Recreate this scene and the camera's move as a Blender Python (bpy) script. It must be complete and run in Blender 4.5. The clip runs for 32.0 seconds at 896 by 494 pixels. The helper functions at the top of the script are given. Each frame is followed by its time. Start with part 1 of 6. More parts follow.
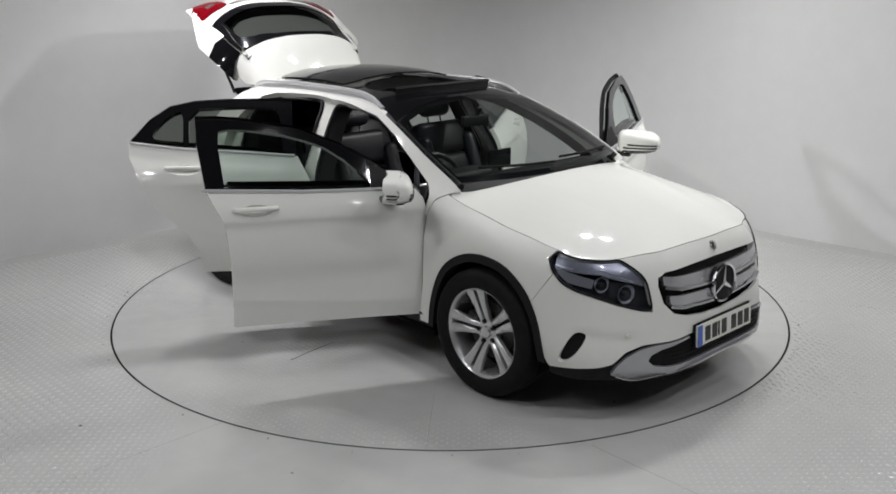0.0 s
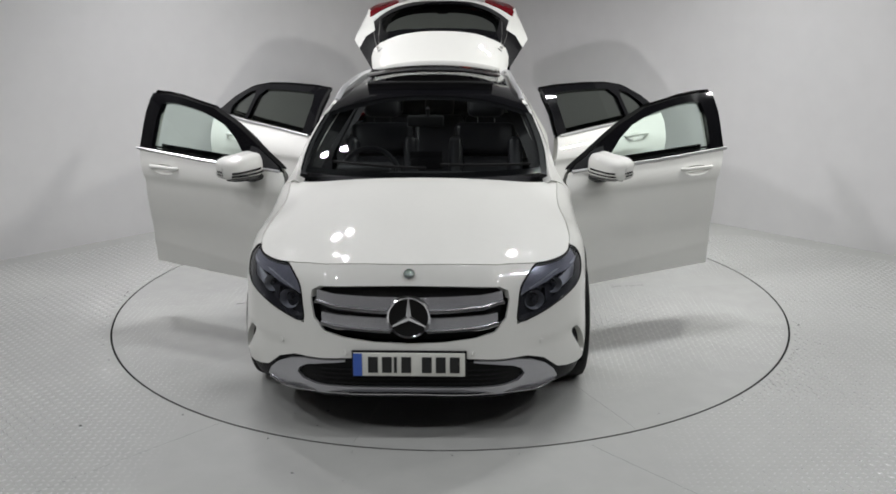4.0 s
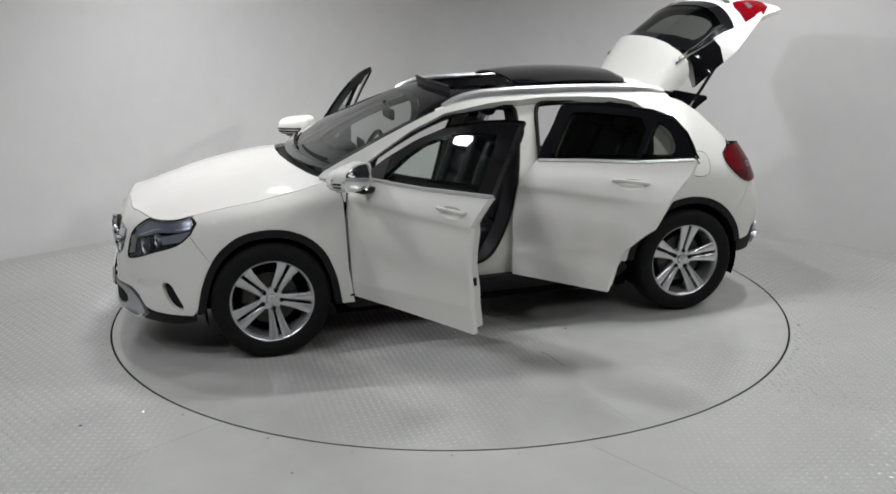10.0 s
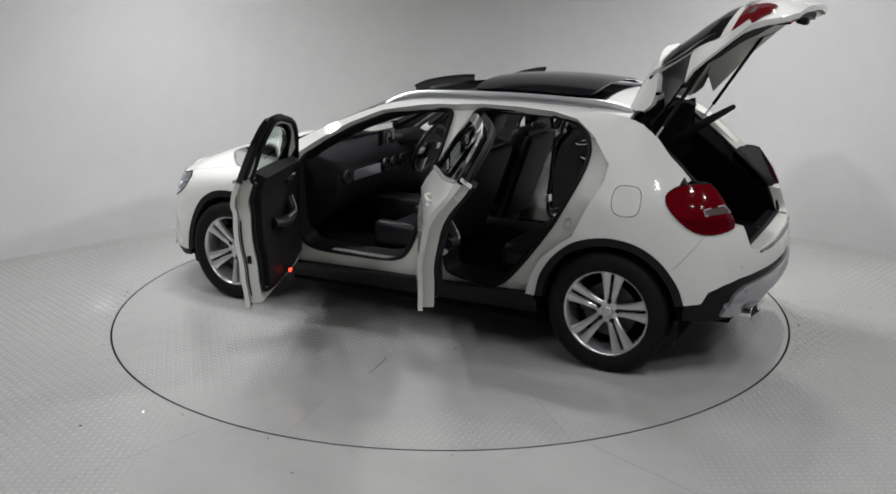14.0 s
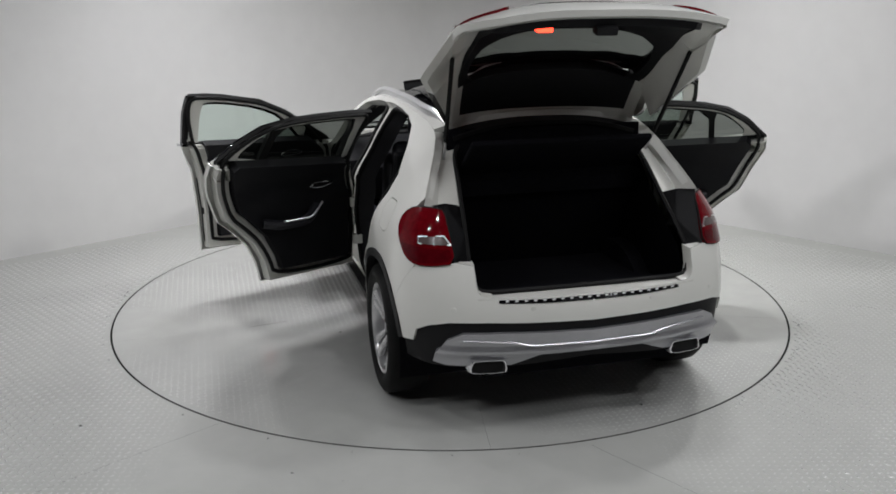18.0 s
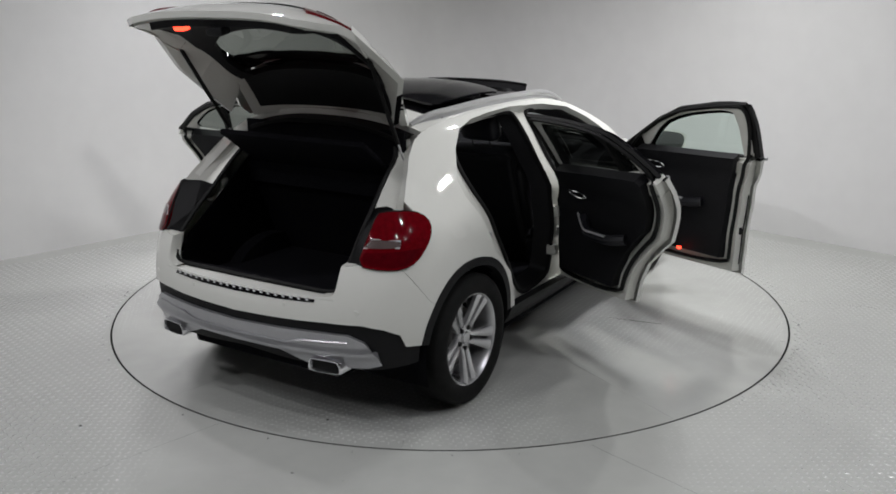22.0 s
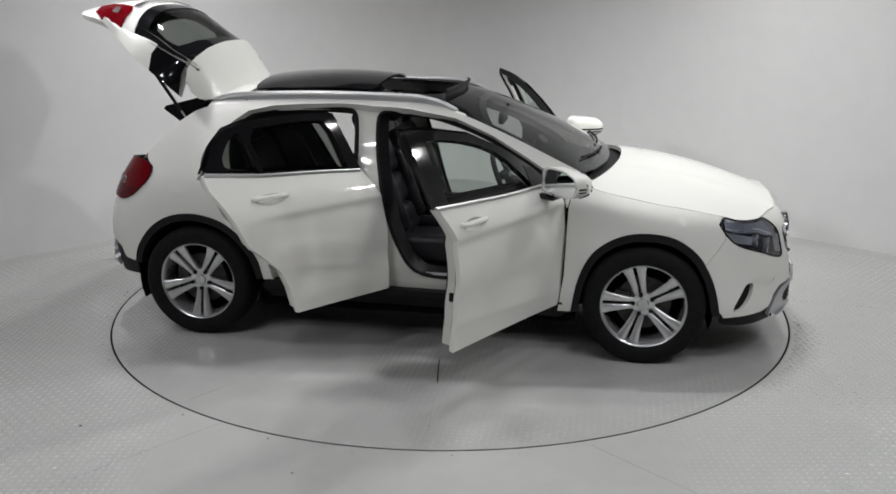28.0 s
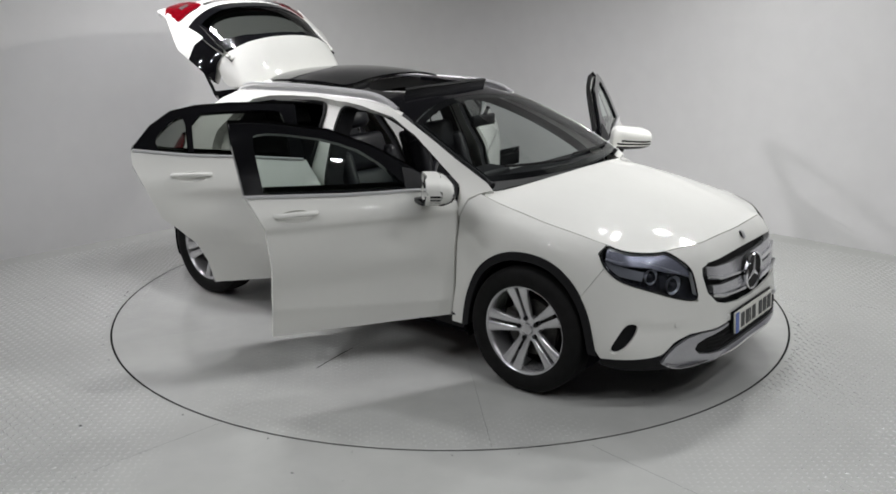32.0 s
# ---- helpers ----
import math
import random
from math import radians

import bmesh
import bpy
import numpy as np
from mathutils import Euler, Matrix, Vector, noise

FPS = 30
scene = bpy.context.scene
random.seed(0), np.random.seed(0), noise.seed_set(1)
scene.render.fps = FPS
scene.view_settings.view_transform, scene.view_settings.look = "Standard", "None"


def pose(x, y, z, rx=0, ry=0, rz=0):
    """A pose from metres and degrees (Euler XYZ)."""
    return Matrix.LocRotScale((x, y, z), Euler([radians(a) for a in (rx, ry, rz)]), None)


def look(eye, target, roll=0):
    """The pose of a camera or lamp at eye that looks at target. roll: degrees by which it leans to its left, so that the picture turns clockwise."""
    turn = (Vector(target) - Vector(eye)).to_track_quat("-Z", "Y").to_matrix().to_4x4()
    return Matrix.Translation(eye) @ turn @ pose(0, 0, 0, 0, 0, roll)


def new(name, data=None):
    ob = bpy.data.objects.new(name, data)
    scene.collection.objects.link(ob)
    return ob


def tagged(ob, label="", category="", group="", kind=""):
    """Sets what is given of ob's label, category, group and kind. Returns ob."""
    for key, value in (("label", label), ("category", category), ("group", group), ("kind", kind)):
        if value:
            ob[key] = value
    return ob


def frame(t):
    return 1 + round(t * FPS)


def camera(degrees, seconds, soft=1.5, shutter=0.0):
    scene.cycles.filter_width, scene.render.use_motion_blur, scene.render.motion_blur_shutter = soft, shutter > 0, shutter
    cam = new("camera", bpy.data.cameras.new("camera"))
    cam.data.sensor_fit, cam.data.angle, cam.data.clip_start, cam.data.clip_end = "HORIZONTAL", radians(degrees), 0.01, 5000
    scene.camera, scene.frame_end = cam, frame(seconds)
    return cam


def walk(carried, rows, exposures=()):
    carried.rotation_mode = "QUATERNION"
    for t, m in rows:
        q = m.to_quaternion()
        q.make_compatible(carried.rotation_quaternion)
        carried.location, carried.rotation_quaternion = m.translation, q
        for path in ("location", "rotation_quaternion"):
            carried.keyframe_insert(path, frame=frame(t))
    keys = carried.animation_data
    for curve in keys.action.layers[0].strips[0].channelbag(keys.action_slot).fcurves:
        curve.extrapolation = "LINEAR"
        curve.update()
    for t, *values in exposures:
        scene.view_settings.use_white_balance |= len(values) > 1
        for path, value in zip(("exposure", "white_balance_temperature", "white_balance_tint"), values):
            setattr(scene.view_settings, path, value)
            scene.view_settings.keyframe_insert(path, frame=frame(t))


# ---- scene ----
from mathutils.geometry import delaunay_2d_cdt

# ------------------------------------------------------------------ camera
CAM_H, CAM_D = 2.0692, 6.1025
cam = camera(52.53, 32.0, soft=1.7)
EYE = pose(0, -CAM_D, CAM_H, 90 - 15.669, 0.0, 0.106) @ pose(0, 0, 0, 0, 0, -0.283)
walk(cam, [(0, EYE), (32, EYE)])

# yaw of the turntable in degrees every half second, and the car's place on it
YAWS = [-46.75, -50.35, -55.84, -61.88, -67.74, -73.89, -79.84, -85.84, -91.8, -97.89, -103.82, -109.87, -115.87, -121.92, -127.76, -133.76, -139.63, -145.66, -151.52, -157.39, -163.09, -168.94, -174.61, -180.39, -186.03, -191.97, -197.52, -203.26, -208.91, -214.65, -220.16, -226.08, -231.54, -237.37, -243.18, -249.0, -254.99, -261.03, -266.84, -272.68, -278.48, -284.38, -290.14, -296.05, -301.77, -307.6, -313.34, -319.34, -325.15, -331.12, -336.83, -342.62, -348.22, -353.82, -359.2, -364.97, -370.76, -376.6, -382.47, -388.13, -393.55, -396.83, -398.59, -398.79, -398.79]
CAR_X, CAR_Y = -0.0537, -0.1215
DISC_R = 2.262

# ------------------------------------------------------------------ light
world = bpy.data.worlds.new("studio_world")
scene.world = world
world.use_nodes = True
world.node_tree.nodes["Background"].inputs[0].default_value = (0.9, 0.95, 1.0, 1)
world.node_tree.nodes["Background"].inputs[1].default_value = 0.05
scene.view_settings.exposure = 0.0


def ceiling_lamp(x, y, z, w, h, power, target, spread=180.0, colour=(0.965, 0.97, 1.0)):
    lamp = bpy.data.lights.new("ceiling_lamp", "AREA")
    lamp.shape, lamp.size, lamp.size_y, lamp.energy, lamp.color = "RECTANGLE", w, h, power, colour
    lamp.spread = radians(spread)
    ob = new("ceiling_lamp", lamp)
    ob.matrix_world = look((x, y, z), target)
    return ob


# side lamps, lamps beside the turntable, then clusters of small square lamps in the ceiling
LAMPS = [(-3.4, -0.3, 3.2, 0.22, 0.16, 17, (2.0, 1.2, 0.9), 110, (0.985, 0.96, 1.0)), (3.4, -0.3, 3.2, 0.22, 0.16, 17, (-2.0, 1.2, 0.9), 110, (1.0, 1.0, 0.975)),
         (-2.5, 0.5, 3.6, 0.2, 0.14, 15, (-1.0, 0.2, 0.0), 105, (0.99, 0.965, 1.0)), (2.5, 0.6, 3.6, 0.2, 0.14, 26, (1.2, 0.3, 0.0), 135, (1.0, 1.0, 0.985))]
SPOTS = [(side_x * x, y, power, 170) for side_x in (-1, 1) for x, power in ((1.9, 15.5), (3.3, 24)) for y in (-4.5, -3.1)] + [(0.2, -3.0, 8, 170)]
# twin spots over the turntable
SPOTS += [(x + dx, y, 15, 130) for x, y in ((1.5, 0.15), (-1.5, 0.8)) for dx in (-0.16, 0.16)]
LAMPS += [(x, y, 3.74, 0.12, 0.10, power, (x, y, 0), spread) for x, y, power, spread in SPOTS]
for row in LAMPS:
    ceiling_lamp(*row)


# ------------------------------------------------------------------ materials
def material(name, colour, rough=0.5, metal=0.0, coat=0.0, noise_scale=0.0, amount=0.0, bump=0.0, bump_scale=200.0, emit=None, spec=0.5, rough_var=0.0, coat_rough=0.03):
    mat = bpy.data.materials.new(name)
    mat.use_nodes = True
    nt = mat.node_tree
    b = nt.nodes["Principled BSDF"]
    b.inputs["Base Color"].default_value = (*colour, 1)
    b.inputs["Roughness"].default_value = rough
    b.inputs["Metallic"].default_value = metal
    b.inputs["Coat Weight"].default_value = coat
    b.inputs["Coat Roughness"].default_value = coat_rough
    b.inputs["Specular IOR Level"].default_value = spec
    if emit:
        b.inputs["Emission Color"].default_value = (*emit[0], 1)
        b.inputs["Emission Strength"].default_value = emit[1]
    tc = nt.nodes.new("ShaderNodeTexCoord")
    if amount > 0:
        n1, n2, mixn = nt.nodes.new("ShaderNodeTexNoise"), nt.nodes.new("ShaderNodeTexNoise"), nt.nodes.new("ShaderNodeMix")
        n1.inputs["Scale"].default_value, n1.inputs["Detail"].default_value = noise_scale, 5
        n2.inputs["Scale"].default_value, n2.inputs["Detail"].default_value = noise_scale * 9, 4
        nt.links.new(tc.outputs["Object"], n1.inputs["Vector"])
        nt.links.new(tc.outputs["Object"], n2.inputs["Vector"])
        avg = nt.nodes.new("ShaderNodeMath")
        avg.operation = "MULTIPLY_ADD"
        avg.inputs[1].default_value = 0.35
        nt.links.new(n2.outputs["Fac"], avg.inputs[0])
        sc = nt.nodes.new("ShaderNodeMath")
        sc.operation = "MULTIPLY"
        sc.inputs[1].default_value = 0.65
        nt.links.new(n1.outputs["Fac"], sc.inputs[0])
        nt.links.new(sc.outputs[0], avg.inputs[2])
        ramp = nt.nodes.new("ShaderNodeMapRange")
        ramp.inputs["From Min"].default_value, ramp.inputs["From Max"].default_value = 0.35, 0.65
        nt.links.new(avg.outputs[0], ramp.inputs["Value"])
        mixn.data_type = "RGBA"
        lo = [max(0, c * (1 - amount)) for c in colour]
        hi = [min(1, c * (1 + amount)) for c in colour]
        mixn.inputs["A"].default_value, mixn.inputs["B"].default_value = (*lo, 1), (*hi, 1)
        nt.links.new(ramp.outputs[0], mixn.inputs["Factor"])
        nt.links.new(mixn.outputs["Result"], b.inputs["Base Color"])
        if rough_var > 0:
            rr = nt.nodes.new("ShaderNodeMapRange")
            rr.inputs["To Min"].default_value, rr.inputs["To Max"].default_value = max(0.02, rough - rough_var), rough + rough_var
            nt.links.new(ramp.outputs[0], rr.inputs["Value"])
            nt.links.new(rr.outputs[0], b.inputs["Roughness"])
    if bump > 0:
        n3, bp = nt.nodes.new("ShaderNodeTexNoise"), nt.nodes.new("ShaderNodeBump")
        n3.inputs["Scale"].default_value, n3.inputs["Detail"].default_value = bump_scale, 3
        bp.inputs["Strength"].default_value, bp.inputs["Distance"].default_value = bump, 0.002
        nt.links.new(tc.outputs["Object"], n3.inputs["Vector"])
        nt.links.new(n3.outputs["Fac"], bp.inputs["Height"])
        nt.links.new(bp.outputs[0], b.inputs["Normal"])
    return mat


def glass(name, tint, gloss=1.0):
    """Thin pane: tinted see-through with a sharp Fresnel gloss."""
    mat = bpy.data.materials.new(name)
    mat.use_nodes = True
    nt = mat.node_tree
    nt.nodes.clear()
    out, tr, gl, mx, fr = (nt.nodes.new("ShaderNode" + k) for k in ("OutputMaterial", "BsdfTransparent", "BsdfGlossy", "MixShader", "LayerWeight"))
    pw, ma = nt.nodes.new("ShaderNodeMath"), nt.nodes.new("ShaderNodeMath")
    tr.inputs[0].default_value = (*tint, 1)
    gl.inputs["Roughness"].default_value = 0.01
    gl.inputs["Color"].default_value = (gloss, gloss, gloss, 1)
    fr.inputs["Blend"].default_value = 0.5
    pw.operation, pw.inputs[1].default_value = "POWER", 5.0
    ma.operation, ma.inputs[1].default_value, ma.inputs[2].default_value = "MULTIPLY_ADD", 0.93, 0.038
    nt.links.new(fr.outputs["Facing"], pw.inputs[0])
    nt.links.new(pw.outputs[0], ma.inputs[0])
    nt.links.new(ma.outputs[0], mx.inputs[0])
    nt.links.new(tr.outputs[0], mx.inputs[1])
    nt.links.new(gl.outputs[0], mx.inputs[2])
    nt.links.new(mx.outputs[0], out.inputs[0])
    return mat


M_PAINT = material("white_car_paint", (0.74, 0.74, 0.70), 0.55, spec=0.2, coat=1.0, coat_rough=0.045, noise_scale=3, amount=0.012)
# body white darkened in its colour for the shade on inner frames and jambs
M_JAMB = material("shaded_white_paint", (0.60, 0.60, 0.56), 0.4, coat=0.4, noise_scale=6, amount=0.03)
M_BLACK = material("gloss_black", (0.005, 0.005, 0.006), 0.08, coat=0.5, spec=0.3)
M_PLASTIC = material("grained_black_plastic", (0.009, 0.009, 0.010), 0.55, spec=0.2, noise_scale=30, amount=0.12, bump=0.25, bump_scale=700)
M_TRIM = material("black_interior_trim", (0.0075, 0.0075, 0.009), 0.55, spec=0.22, noise_scale=20, amount=0.15, bump=0.2, bump_scale=500)
M_LEATHER = material("black_leather", (0.011, 0.011, 0.014), 0.38, spec=0.3, noise_scale=14, amount=0.2, bump=0.35, bump_scale=260)
M_CARPET = material("black_carpet", (0.0055, 0.0055, 0.007), 0.95, noise_scale=60, amount=0.3, bump=0.6, bump_scale=900, spec=0.05)
M_RUBBER = material("tyre_rubber", (0.008, 0.008, 0.008), 0.7, spec=0.15, noise_scale=25, amount=0.25, bump=0.2, bump_scale=300)
M_SEAL = material("rubber_seal", (0.006, 0.006, 0.006), 0.6, spec=0.2)
M_CHROME = material("chrome", (0.82, 0.82, 0.84), 0.08, metal=1.0)
M_SILVER = material("silver_painted_metal", (0.68, 0.68, 0.70), 0.27, metal=0.75, noise_scale=8, amount=0.05)
M_ALLOY = material("silver_alloy", (0.64, 0.64, 0.65), 0.26, metal=0.7, coat=0.4, noise_scale=9, amount=0.06)
M_DARKMETAL = material("brake_metal", (0.05, 0.048, 0.045), 0.45, metal=0.7, noise_scale=30, amount=0.3)
M_SATIN = material("satin_aluminium", (0.62, 0.62, 0.63), 0.28, metal=0.6)
M_RED = material("red_lamp_lens", (0.12, 0.0015, 0.005), 0.07, coat=0.0, spec=0.25, noise_scale=40, amount=0.25)
M_LENSW = material("clear_lamp_lens", (0.10, 0.075, 0.072), 0.2, coat=0.3, noise_scale=30, amount=0.1)
M_RED_DARK = material("dark_red_lamp_lens", (0.075, 0.001, 0.004), 0.07, spec=0.25, noise_scale=40, amount=0.25)
M_GLOW = material("lit_red_lamp", (0.6, 0.02, 0.01), 0.4, emit=((1.0, 0.045, 0.02), 5.0))
M_REFLECTOR = material("lamp_reflector", (0.70, 0.71, 0.75), 0.28, metal=0.85)
M_BROW = material("grey_lamp_chrome", (0.27, 0.27, 0.31), 0.28, metal=0.5, noise_scale=60, amount=0.15)
M_BEZEL = material("dark_lamp_bezel", (0.025, 0.025, 0.030), 0.25, noise_scale=40, amount=0.15, spec=0.3)
M_PLATE = material("number_plate_white", (0.72, 0.72, 0.66), 0.35, coat=0.5, noise_scale=30, amount=0.03)
M_BLUE = material("plate_blue", (0.03, 0.10, 0.45), 0.35, coat=0.5)
M_INK = material("plate_black", (0.01, 0.01, 0.01), 0.4)
M_MIRROR = material("mirror_glass", (0.85, 0.86, 0.86), 0.02, metal=1.0)
G_CLEAR = glass("clear_green_glass", (0.74, 0.84, 0.79))
G_WIND = glass("windscreen_glass", (0.60, 0.645, 0.625), 1.0)
G_TINT = glass("privacy_glass", (0.23, 0.25, 0.23), 0.8)
G_LAMP = glass("lamp_cover", (0.86, 0.88, 0.92))
M_ROOFGLASS = material("dark_roof_glass", (0.004, 0.004, 0.005), 0.10, coat=0.25, spec=0.3)
M_SKID = material("silver_skid_metal", (0.44, 0.44, 0.46), 0.30, metal=0.75, noise_scale=8, amount=0.05)


# ------------------------------------------------------------------ mesh helpers
def part(name, bm, mat, parent=None, label="", sharp=38.0):
    me = bpy.data.meshes.new(name)
    bm.normal_update()
    bm.to_mesh(me)
    bm.free()
    me.materials.append(mat)
    me.polygons.foreach_set("use_smooth", [True] * len(me.polygons))
    me.set_sharp_from_angle(angle=radians(sharp))
    ob = new(name, me)
    ob.parent = parent
    if label:
        ob["label"] = label
    return ob


def box(x0, x1, y0, y1, z0, z1, bevel=0.0, seg=2, bm=None, m=None):
    own = bmesh.new()
    bmesh.ops.create_cube(own, size=1)
    for v in own.verts:
        v.co = Vector(((x0 + x1) / 2 + v.co.x * (x1 - x0), (y0 + y1) / 2 + v.co.y * (y1 - y0), (z0 + z1) / 2 + v.co.z * (z1 - z0)))
    if bevel > 0:
        bmesh.ops.bevel(own, geom=own.edges[:], offset=bevel, segments=seg, affect="EDGES", profile=0.5)
    if m is not None:
        bmesh.ops.transform(own, matrix=m, verts=own.verts)
    return join(bm, own)


def join(bm, other):
    if bm is None:
        return other
    tmp = bpy.data.meshes.new("tmp")
    other.to_mesh(tmp)
    other.free()
    bm.from_mesh(tmp)
    bpy.data.meshes.remove(tmp)
    return bm


def spline(pts, n, closed=False):
    """Catmull-Rom through points, n samples a span."""
    pts = [Vector(p) for p in pts]
    k, out = len(pts), []
    spans = k if closed else k - 1
    for i in range(spans):
        if closed:
            a, b, c, d = pts[(i - 1) % k], pts[i], pts[(i + 1) % k], pts[(i + 2) % k]
        else:
            b, c = pts[i], pts[i + 1]
            a = pts[i - 1] if i > 0 else b * 2 - c
            d = pts[i + 2] if i + 2 < k else c * 2 - b
        for j in range(n):
            t = j / n
            out.append(0.5 * ((2 * b) + (c - a) * t + (2 * a - 5 * b + 4 * c - d) * t * t + (3 * b - a - 3 * c + d) * t ** 3))
    if not closed:
        out.append(pts[-1])
    return out


def tube(pts, r, n=8, closed=False, bm=None, squash=1.0):
    bm = bm or bmesh.new()
    pts = [Vector(p) for p in pts]
    rings, k, up = [], len(pts), None
    for i, p in enumerate(pts):
        a = pts[i - 1] if (i > 0 or closed) else p
        b = pts[(i + 1) % k] if (i < k - 1 or closed) else p
        d = (b - a).normalized()
        if up is None:
            up = d.orthogonal().normalized()
        up = (up - d * up.dot(d)).normalized()
        side = d.cross(up)
        rings.append([bm.verts.new(p + (up * math.cos(2 * math.pi * j / n) + side * math.sin(2 * math.pi * j / n) * squash) * r) for j in range(n)])
    for i in range(k if closed else k - 1):
        A, B = rings[i], rings[(i + 1) % k]
        if closed and i == k - 1:
            off = min(range(n), key=lambda o: (A[0].co - B[o].co).length)
            B = B[off:] + B[:off]
        for j in range(n):
            bm.faces.new((A[j], A[(j + 1) % n], B[(j + 1) % n], B[j]))
    if not closed:
        bm.faces.new(rings[0][::-1])
        bm.faces.new(rings[-1])
    return bm


def lathe(profile, n=48, axis="y", bm=None, closed=False, m=None):
    """Turns (radius, height) rows round an axis."""
    own = bmesh.new()
    rings = []
    for r, h in profile:
        ring = []
        for j in range(n):
            a = 2 * math.pi * j / n
            c, s = r * math.cos(a), r * math.sin(a)
            ring.append(own.verts.new((c, h, s) if axis == "y" else (h, c, s) if axis == "x" else (c, s, h)))
        rings.append(ring)
    for i in range(len(rings) if closed else len(rings) - 1):
        A, B = rings[i], rings[(i + 1) % len(rings)]
        for j in range(n):
            own.faces.new((A[j], A[(j + 1) % n], B[(j + 1) % n], B[j]))
    if m is not None:
        bmesh.ops.transform(own, matrix=m, verts=own.verts)
    return join(bm, own)


def chaikin(poly, rounds=2, keep=()):
    """Rounds the corners of a closed outline; corners whose index is in keep stay."""
    kept = [poly[i] for i in keep]
    for _ in range(rounds):
        out, k = [], len(poly)
        for i in range(k):
            a, p, b = poly[i - 1], poly[i], poly[(i + 1) % k]
            if p in kept:
                out.append(p)
            else:
                out.append((p[0] * 0.75 + a[0] * 0.25, p[1] * 0.75 + a[1] * 0.25))
                out.append((p[0] * 0.75 + b[0] * 0.25, p[1] * 0.75 + b[1] * 0.25))
        poly = out
    return poly


def area(poly):
    return sum(poly[i - 1][0] * poly[i][1] - poly[i][0] * poly[i - 1][1] for i in range(len(poly))) / 2


def inset(poly, dist):
    """Moves an outline inwards (outwards where dist is negative)."""
    sgn, k, out = (1 if area(poly) > 0 else -1), len(poly), []
    for i in range(k):
        a, p, b = poly[i - 1], poly[i], poly[(i + 1) % k]
        e1, e2 = Vector((p[0] - a[0], p[1] - a[1])), Vector((b[0] - p[0], b[1] - p[1]))
        if e1.length < 1e-7 or e2.length < 1e-7:
            out.append(p)
            continue
        e1.normalize(), e2.normalize()
        n = Vector((-e1.y - e2.y, e1.x + e2.x))
        if n.length < 1e-6:
            out.append(p)
            continue
        n.normalize()
        cs = max(0.45, n.dot(Vector((-e1.y, e1.x))))
        out.append((p[0] + n.x * dist * sgn / cs, p[1] + n.y * dist * sgn / cs))
    return out


def clip(poly, ax, val, keep_less):
    out = []
    for i in range(len(poly)):
        a, b = poly[i - 1], poly[i]
        ia, ib = (a[ax] <= val, b[ax] <= val) if keep_less else (a[ax] >= val, b[ax] >= val)
        if ia != ib:
            t = (val - a[ax]) / (b[ax] - a[ax])
            q = [a[0] + (b[0] - a[0]) * t, a[1] + (b[1] - a[1]) * t]
            q[ax] = val
            out.append(tuple(q))
        if ib:
            out.append(b)
    return out


def inside(loops, px, py):
    """Even-odd test of many points against closed outlines."""
    hit = np.zeros(len(px), bool)
    for loop in loops:
        for i in range(len(loop)):
            (x0, y0), (x1, y1) = loop[i - 1], loop[i]
            if y0 == y1:
                continue
            cross = ((y0 > py) != (y1 > py)) & (px < (x1 - x0) * (py - y0) / (y1 - y0) + x0)
            hit ^= cross
    return hit


